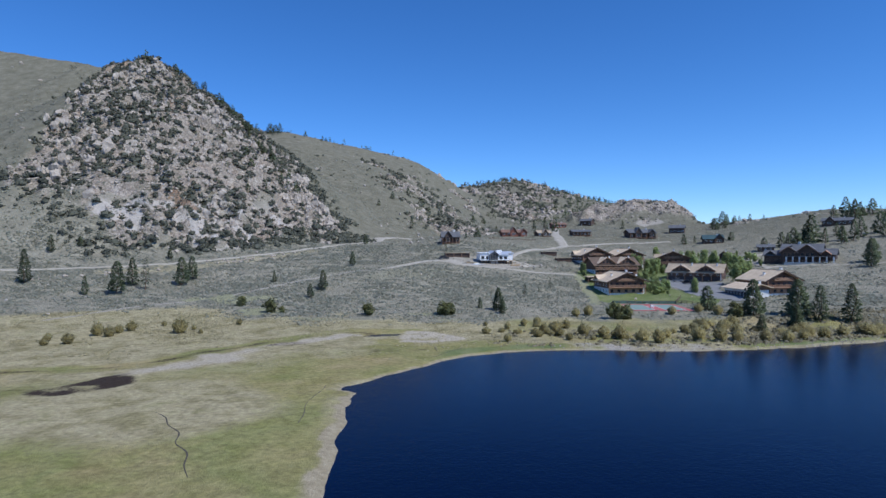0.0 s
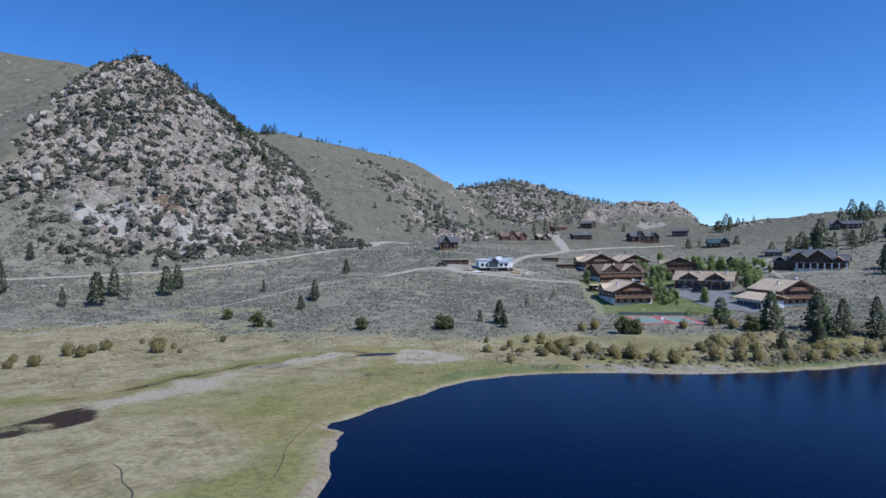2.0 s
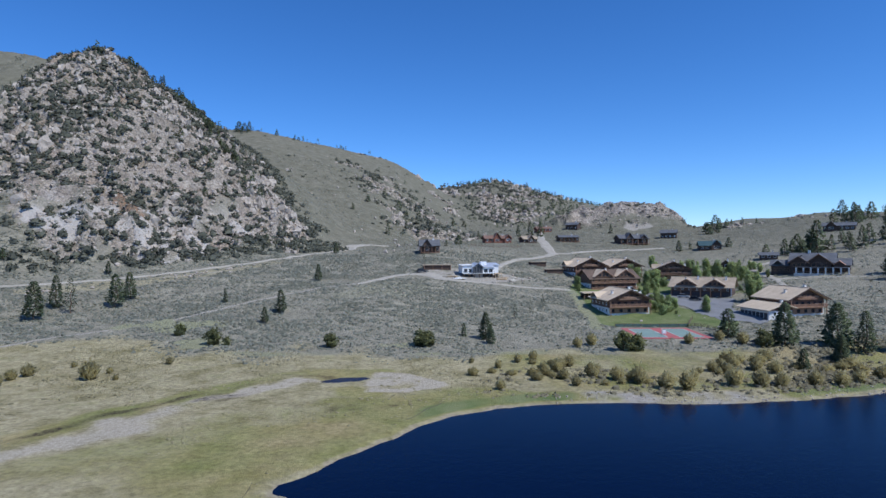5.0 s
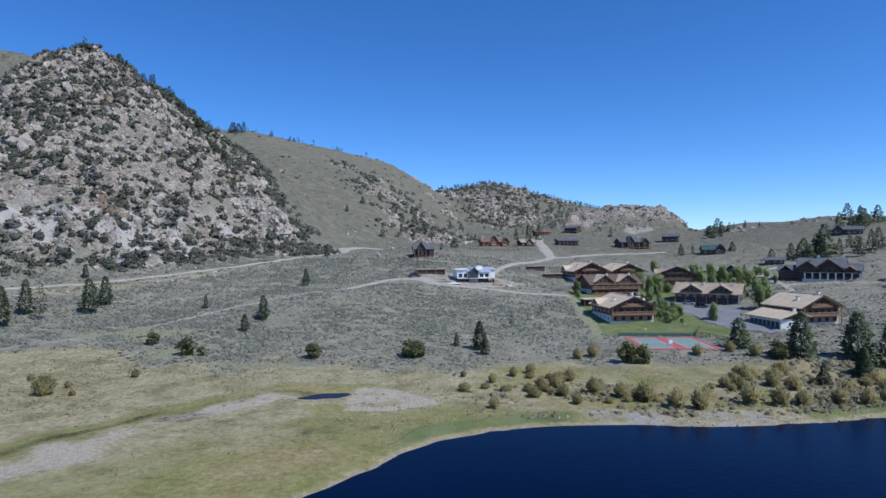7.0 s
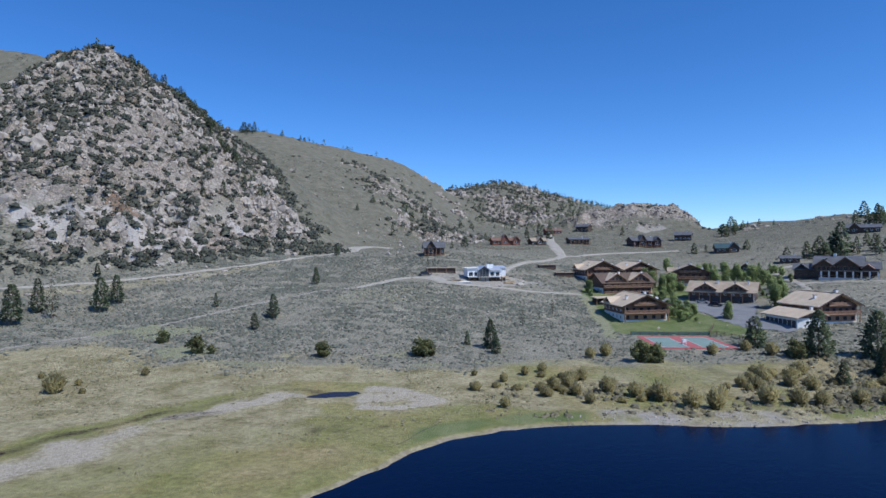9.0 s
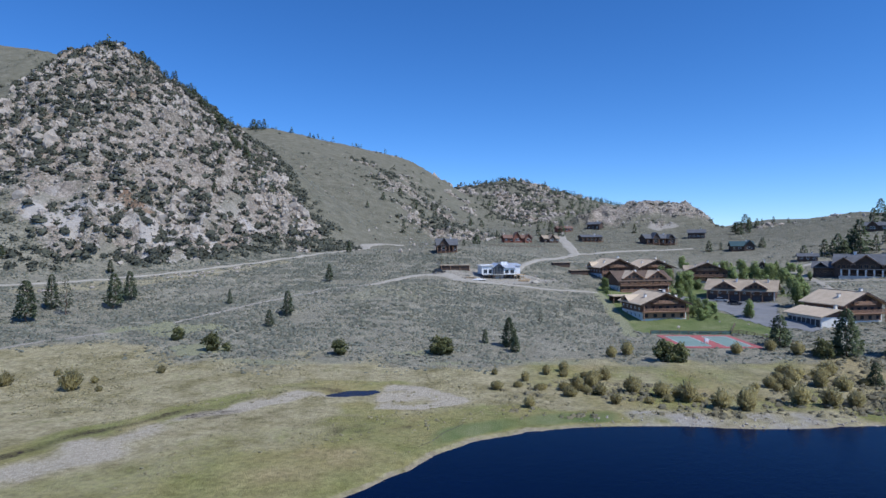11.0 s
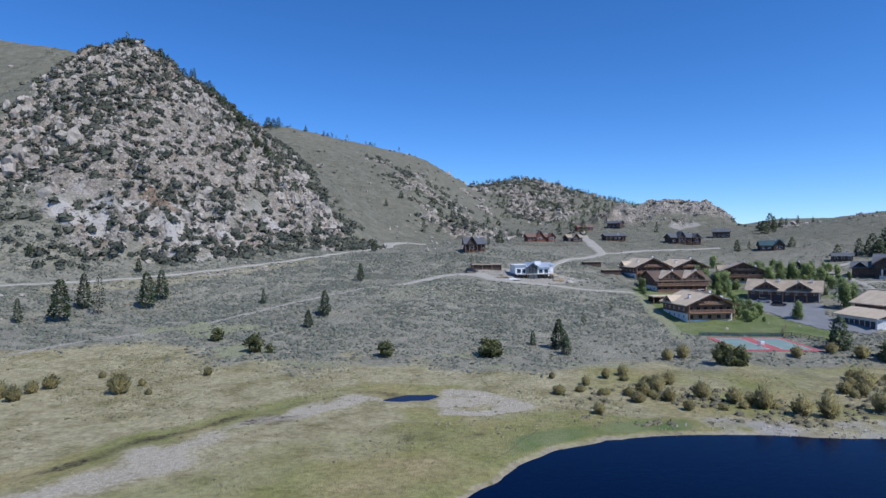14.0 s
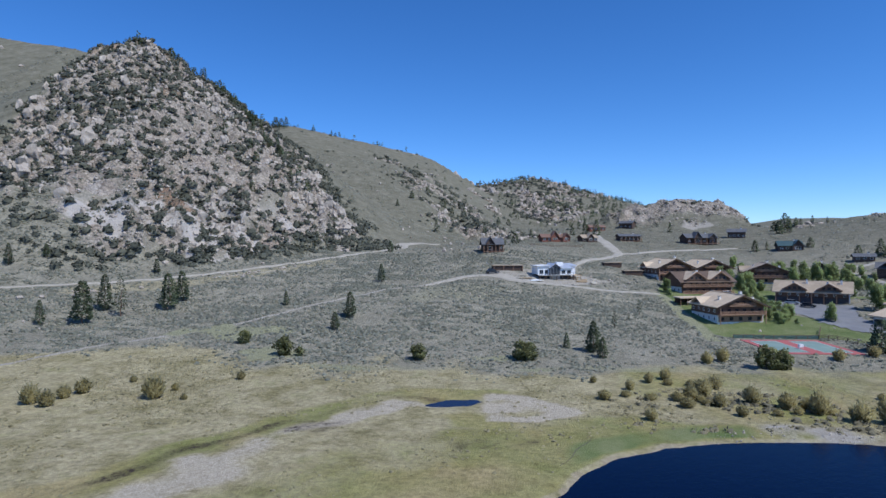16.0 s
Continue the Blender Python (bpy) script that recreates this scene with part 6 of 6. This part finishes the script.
part("left_roof", prism([(-10.2, 4.75), (-3.3, 5.0), (-3.3, 5.25), (-10.2, 5.0)], -0.8, 10), WHITE_PAINT, white, "white flat roof sheet")
part("right_roof", turned(prism([(-1.2, 3.75), (9.6, 5.3), (9.6, 5.5), (-1.2, 3.95)], 2.1, 9.6)), BLUE_METAL, white)
part("back_block", blocks((4, 15, 10, 17, -1, 4.2)), WHITE_PAINT, white)
part("back_roof", turned(prism([(9.4, 4.4), (17.6, 5.3), (17.6, 5.55), (9.4, 4.65)], 3.4, 15.6)), BLUE_METAL, white)
part("roof_lantern", blocks((3, 6.5, 6, 9, 4.8, 6.3)), WHITE_PAINT, white)
part("deck", blocks((-9.5, 9, -2.6, -0.02, 0.95, 1.15)), CONCRETE, white)
for k in range(7):
    part("deck_post", blocks((-9.3 + k * 3.0, -9.0 + k * 3.0, -2.5, -2.2, -2.5, 0.95)), DARK_WOOD, white)
for wx, wy, ww, wh2 in ((-7.6, 0, 2.0, 1.7), (-4.9, 0, 1.6, 1.7), (-2.2, -1.2, 1.2, 2.6), (-0.6, -1.2, 1.4, 3.0), (1.0, -1.2, 1.2, 2.6), (4.2, -0.4, 2.0, 1.5), (7.2, -0.4, 2.0, 1.5)):
    window(white, wx, wy, 1.5, ww, wh2, frame=SLATE)
for k in range(5):
    window(white, -7 + k * 3.4, 0.2, -1.2, 2.0, 1.7, frame=DARK_WOOD, name="lower_window")
for px, py, turn, label in ((2.5, 250, 8, "low unfinished timber store beside the white house"),):
    store = building("timber_store", px, py, turn, label, 0.2, "shed")
    part("wall", blocks((-6, 6, 0, 4, -1, 1.7)), DARK_WOOD, store)
    part("roof", blocks((-6.4, 6.4, -0.6, 4.4, 1.7, 1.95)), BROWN_SHINGLE, store)
    for k in range(4):
        part("post", blocks((-5.9 + k * 3.9, -5.7 + k * 3.9, -0.5, -0.3, -0.8, 1.7)), DECKWOOD, store)

TIMBER = plain("fresh_sawn_timber", (0.42, 0.30, 0.18), (0.60, 0.45, 0.29), 0.4, 0.85, 0.01)
part("stone_base", blocks((-3.2, 2.0, -1.3, 0.15, -2.5, 0.94)), STONE, white, "tan stone base under the centre gable")
part("parapet", blocks((-9.7, -3.2, -0.15, 0.0, 4.8, 5.0)), WHITE_PAINT, white)
part("side_deck", blocks((9.1, 13.5, -1.5, 6, 0.7, 0.95)), TIMBER, white, "raw timber side deck")
for px, py in ((9.5, -1.3), (13.3, -1.3), (13.3, 5.8), (11.4, -1.3)):
    part("deck_post", blocks((px - 0.12, px + 0.12, py - 0.12, py + 0.12, -2.5, 0.7)), TIMBER, white)
for k in range(8):
    part("rail_post", blocks((-9.4 + k * 2.6, -9.32 + k * 2.6, -2.58, -2.5, 1.15, 2.1)), SLATE, white)
part("deck_rail", blocks((-9.5, 9, -2.6, -2.5, 2.1, 2.18)), SLATE, white)


def lumber(x, y, turn, long, rows, label):
    """A stack of boards with gaps between the layers."""
    rng = random.Random(round(x * 10))
    stack = tagged(new("lumber_stack"), label, "lumber", "building material")
    stack.matrix_basis = pose(x, y, at_ground(x, y), 0, 0, turn)
    for k in range(rows):
        for j in range(4):
            a = rng.uniform(-0.15, 0.15)
            part("board", blocks((-long / 2 + a, long / 2 + a, -0.8 + j * 0.42, -0.44 + j * 0.42, 0.05 + k * 0.2, 0.2 + k * 0.2)), TIMBER, stack)


lumber(29.5, 238.5, 15, 4.2, 3, "stack of fresh sawn boards beside the white house")
lumber(31.5, 243, 70, 3.6, 2, "low stack of pale boards on bare earth")
lumber(8.5, 238, -10, 3.8, 2, "low stack of pale boards by the drive")


def spoil(x, y, wide, high, seed):
    """A heap of dug earth with an uneven outline."""
    bm = bmesh.new()
    bmesh.ops.create_icosphere(bm, subdivisions=3, radius=1)
    for v in bm.verts:
        k = 1 + 0.25 * float(grain(v.co.x * 2 + seed, v.co.y * 2 - v.co.z, 0.8, seed))
        v.co = Vector((v.co.x * wide * k, v.co.y * wide * 0.7 * k, max(v.co.z, -0.2) * high * k))
    heap = tagged(new("earth_heap", link("earth_heap", bm, GRAVEL)), "heap of dug pale earth beside the building site", "earth heap", "building material")
    heap.matrix_basis = pose(x, y, at_ground(x, y), 0, 0, 40 * seed)


for k, place in enumerate(((33.5, 239, 2.4, 0.9), (35.5, 245, 2.0, 0.8), (26, 233.6, 1.6, 0.5), (5.5, 236.8, 1.5, 0.4), (29, 248, 2.2, 1.0))):
    spoil(*place, k + 1)
TARP = plain("white_tarpaulin", (0.66, 0.66, 0.65), (0.80, 0.80, 0.79), 0.8, 0.6, 0.02)
bm = bmesh.new()
bmesh.ops.create_grid(bm, x_segments=14, y_segments=10, size=1)
for v in bm.verts:
    r = math.hypot(v.co.x, v.co.y)
    v.co = Vector((v.co.x * 2.6, v.co.y * 1.8, 0.12 + 0.45 * max(0, 1 - r) + 0.06 * float(grain(v.co.x * 5, v.co.y * 5, 1.0, 9))))
bmesh.ops.solidify(bm, geom=bm.faces[:], thickness=0.1)
tarp = tagged(new("tarpaulin", link("tarpaulin", bm, TARP)), "white tarpaulin spread over a low pile", "tarpaulin")
tarp.matrix_basis = pose(11.6, 235.4, at_ground(11.6, 235.4) + 0.15, 0, 0, 20)

# ---- tennis court, fence, vehicles, small things ----
RED_COURT = plain("red_court_paint", (0.36, 0.095, 0.09), (0.46, 0.14, 0.13), 1.5, 0.85, 0.0)
GREEN_COURT = plain("faded_green_court_paint", (0.17, 0.25, 0.22), (0.25, 0.33, 0.29), 1.5, 0.85, 0.0)
WHITE_LINE = plain("court_line_paint", (0.6, 0.6, 0.58), (0.75, 0.75, 0.72), 1.0, 0.8, 0.0)
FENCE = plain("weathered_fence_wood", (0.12, 0.085, 0.06), (0.24, 0.17, 0.12), 0.4, 0.9, 0.01)
court = tagged(new("tennis_court"), "red sports court with two faded green playing fields", "court")
court.matrix_basis = pose(69.8, 165.2, at_ground(69.8, 165.2) + 0.12, 0, 0, -3)
part("slab", blocks((-10.2, 10.2, -10.8, 10.8, -1.6, 0.0)), RED_COURT, court)
for s in (-1, 1):
    part("playing_field", blocks((s * 5.1 - 3.5, s * 5.1 + 3.5, -8.8, 8.8, 0.0, 0.012)), GREEN_COURT, court)
    for a in (-1, 1):
        part("line", blocks((s * 5.1 + a * 3.3 - 0.06, s * 5.1 + a * 3.3 + 0.06, -8.6, 8.6, 0.012, 0.02)), WHITE_LINE, court)
        part("line", blocks((s * 5.1 - 3.36, s * 5.1 + 3.36, a * 8.54 - 0.06, a * 8.54 + 0.06, 0.02, 0.026)), WHITE_LINE, court)
net = tagged(new("judge_stand"), "small white box stand on the court", "stand")
net.matrix_basis = pose(68.2, 161.5, court.location.z)
part("seat_box", blocks((-0.5, 0.5, -0.4, 0.4, 0.5, 1.2)), WHITE_PAINT, net)
for a in (-0.42, 0.42):
    for b in (-0.32, 0.32):
        part("leg", blocks((a - 0.05, a + 0.05, b - 0.05, b + 0.05, 0, 0.5)), WHITE_PAINT, net)


def fence(line, height, label, step=2.4, rails=(0.35, 0.7, 1.0)):
    f = tagged(new("fence"), label, "fence")
    posts = []
    for p, q in zip(line, line[1:]):
        n = max(1, round(math.dist(p, q) / step))
        posts += [(p[0] + k / n * (q[0] - p[0]), p[1] + k / n * (q[1] - p[1])) for k in range(n)]
    posts.append(line[-1])
    tops = [(x, y, at_ground(x, y)) for x, y in posts]
    for x, y, z in tops:
        part("post", blocks((x - 0.07, x + 0.07, y - 0.07, y + 0.07, z - 0.3, z + height)), FENCE, f)
    for a, b in zip(tops, tops[1:]):
        for share in rails:
            u, v = Vector((*a[:2], a[2] + share * height - 0.05)), Vector((*b[:2], b[2] + share * height - 0.05))
            side = (v - u).cross(Vector((0, 0, 1))).normalized() * 0.03
            bm = bmesh.new()
            c = [bm.verts.new(w + s * side + Vector((0, 0, h))) for w in (u, v) for s in (-1, 1) for h in (-0.05, 0.05)]
            for k in ((0, 1, 3, 2), (4, 6, 7, 5), (0, 4, 5, 1), (2, 3, 7, 6), (0, 2, 6, 4), (1, 5, 7, 3)):
                bm.faces.new([c[j] for j in k])
            part("rail", bm, FENCE, f)
    return f


MESH = plain("green_mesh_screen", (0.11, 0.20, 0.17), (0.19, 0.30, 0.26), 0.8, 0.8, 0.01)
screen = fence([(59, 178), (70, 177.6), (82, 177)], 1.1, "post fence with faded green mesh screens behind the court", 2.7, (1.0,))
for a, b in zip(((59, 178), (64.5, 177.8), (70, 177.6), (76, 177.3)), ((64.5, 177.8), (70, 177.6), (76, 177.3), (82, 177))):
    za, zb = at_ground(*a), at_ground(*b)
    bm = bmesh.new()
    bm.faces.new([bm.verts.new(p) for p in ((*a, za + 0.1), (*b, zb + 0.1), (*b, zb + 0.95), (*a, za + 0.95))])
    bmesh.ops.solidify(bm, geom=bm.faces[:], thickness=0.03)
    part("screen", bm, MESH, screen, "faded green mesh screen")
fence([(82, 177), (86, 183)], 1.2, "short dark wooden fence by the lawn")
fence([(82, 177), (86, 167), (89, 158)], 1.2, "dark wooden rail fence beside the lawn")
fence([(24, 352), (40, 356), (56, 362)], 1.1, "wooden fence along the valley road")


def car(x, y, turn, paint, label, long=4.6, high=1.5, kind="car"):
    c = tagged(new("parked_" + kind), label, kind)
    c.matrix_basis = pose(x, y, at_ground(x, y) + 0.18, 0, 0, turn)
    l, w = long / 2, 0.9
    body = prism([(-l, 0.35), (l, 0.35), (l, 0.75), (l * 0.55, 0.9), (-l * 0.95, 0.95), (-l, 0.7)], -w, w)
    bmesh.ops.bevel(body, geom=body.edges[:], offset=0.08, segments=2, affect="EDGES")
    part("body", body, paint, c)
    cabin = prism([(-l * 0.85, 0.9), (l * 0.5, 0.88), (l * 0.2, high), (-l * 0.65, high)], -w * 0.86, w * 0.86)
    bmesh.ops.bevel(cabin, geom=cabin.edges[:], offset=0.06, segments=2, affect="EDGES")
    part("cabin", cabin, GLASS, c)
    part("roof", blocks((-l * 0.64, l * 0.2, -w * 0.8, w * 0.8, high - 0.02, high + 0.04)), paint, c)
    for a in (-0.62, 0.62):
        for b in (-1, 1):
            bm = bmesh.new()
            bmesh.ops.create_cone(bm, cap_ends=True, segments=16, radius1=0.33, radius2=0.33, depth=0.22, matrix=pose(a * l, b * 0.82, 0.33, 90))
            part("rim", blocks((a * l - 0.12, a * l + 0.12, b * 0.94 - 0.01, b * 0.94 + 0.01, 0.2, 0.46)), CONCRETE, part("wheel", bm, DARK_DOOR, c))


SILVER = plain("silver_car_paint", (0.45, 0.47, 0.5), (0.52, 0.54, 0.57), 1.0, 0.3, 0.0, 0.5)
BLACK = plain("black_car_paint", (0.02, 0.02, 0.024), (0.03, 0.03, 0.035), 1.0, 0.3, 0.0)
car(99.3, 221.3, -38, SILVER, "silver car parked before the garage lodge")
car(101.5, 215.5, -40, BLACK, "dark car parked on the asphalt yard")
car(82.5, 233.5, 10, WHITE_PAINT, "white van parked between the chalets", 5.4, 2.2, "van")
car(-4, 243.5, 20, BLACK, "dark pickup parked beside the white house", 5.2, 1.7, "truck")
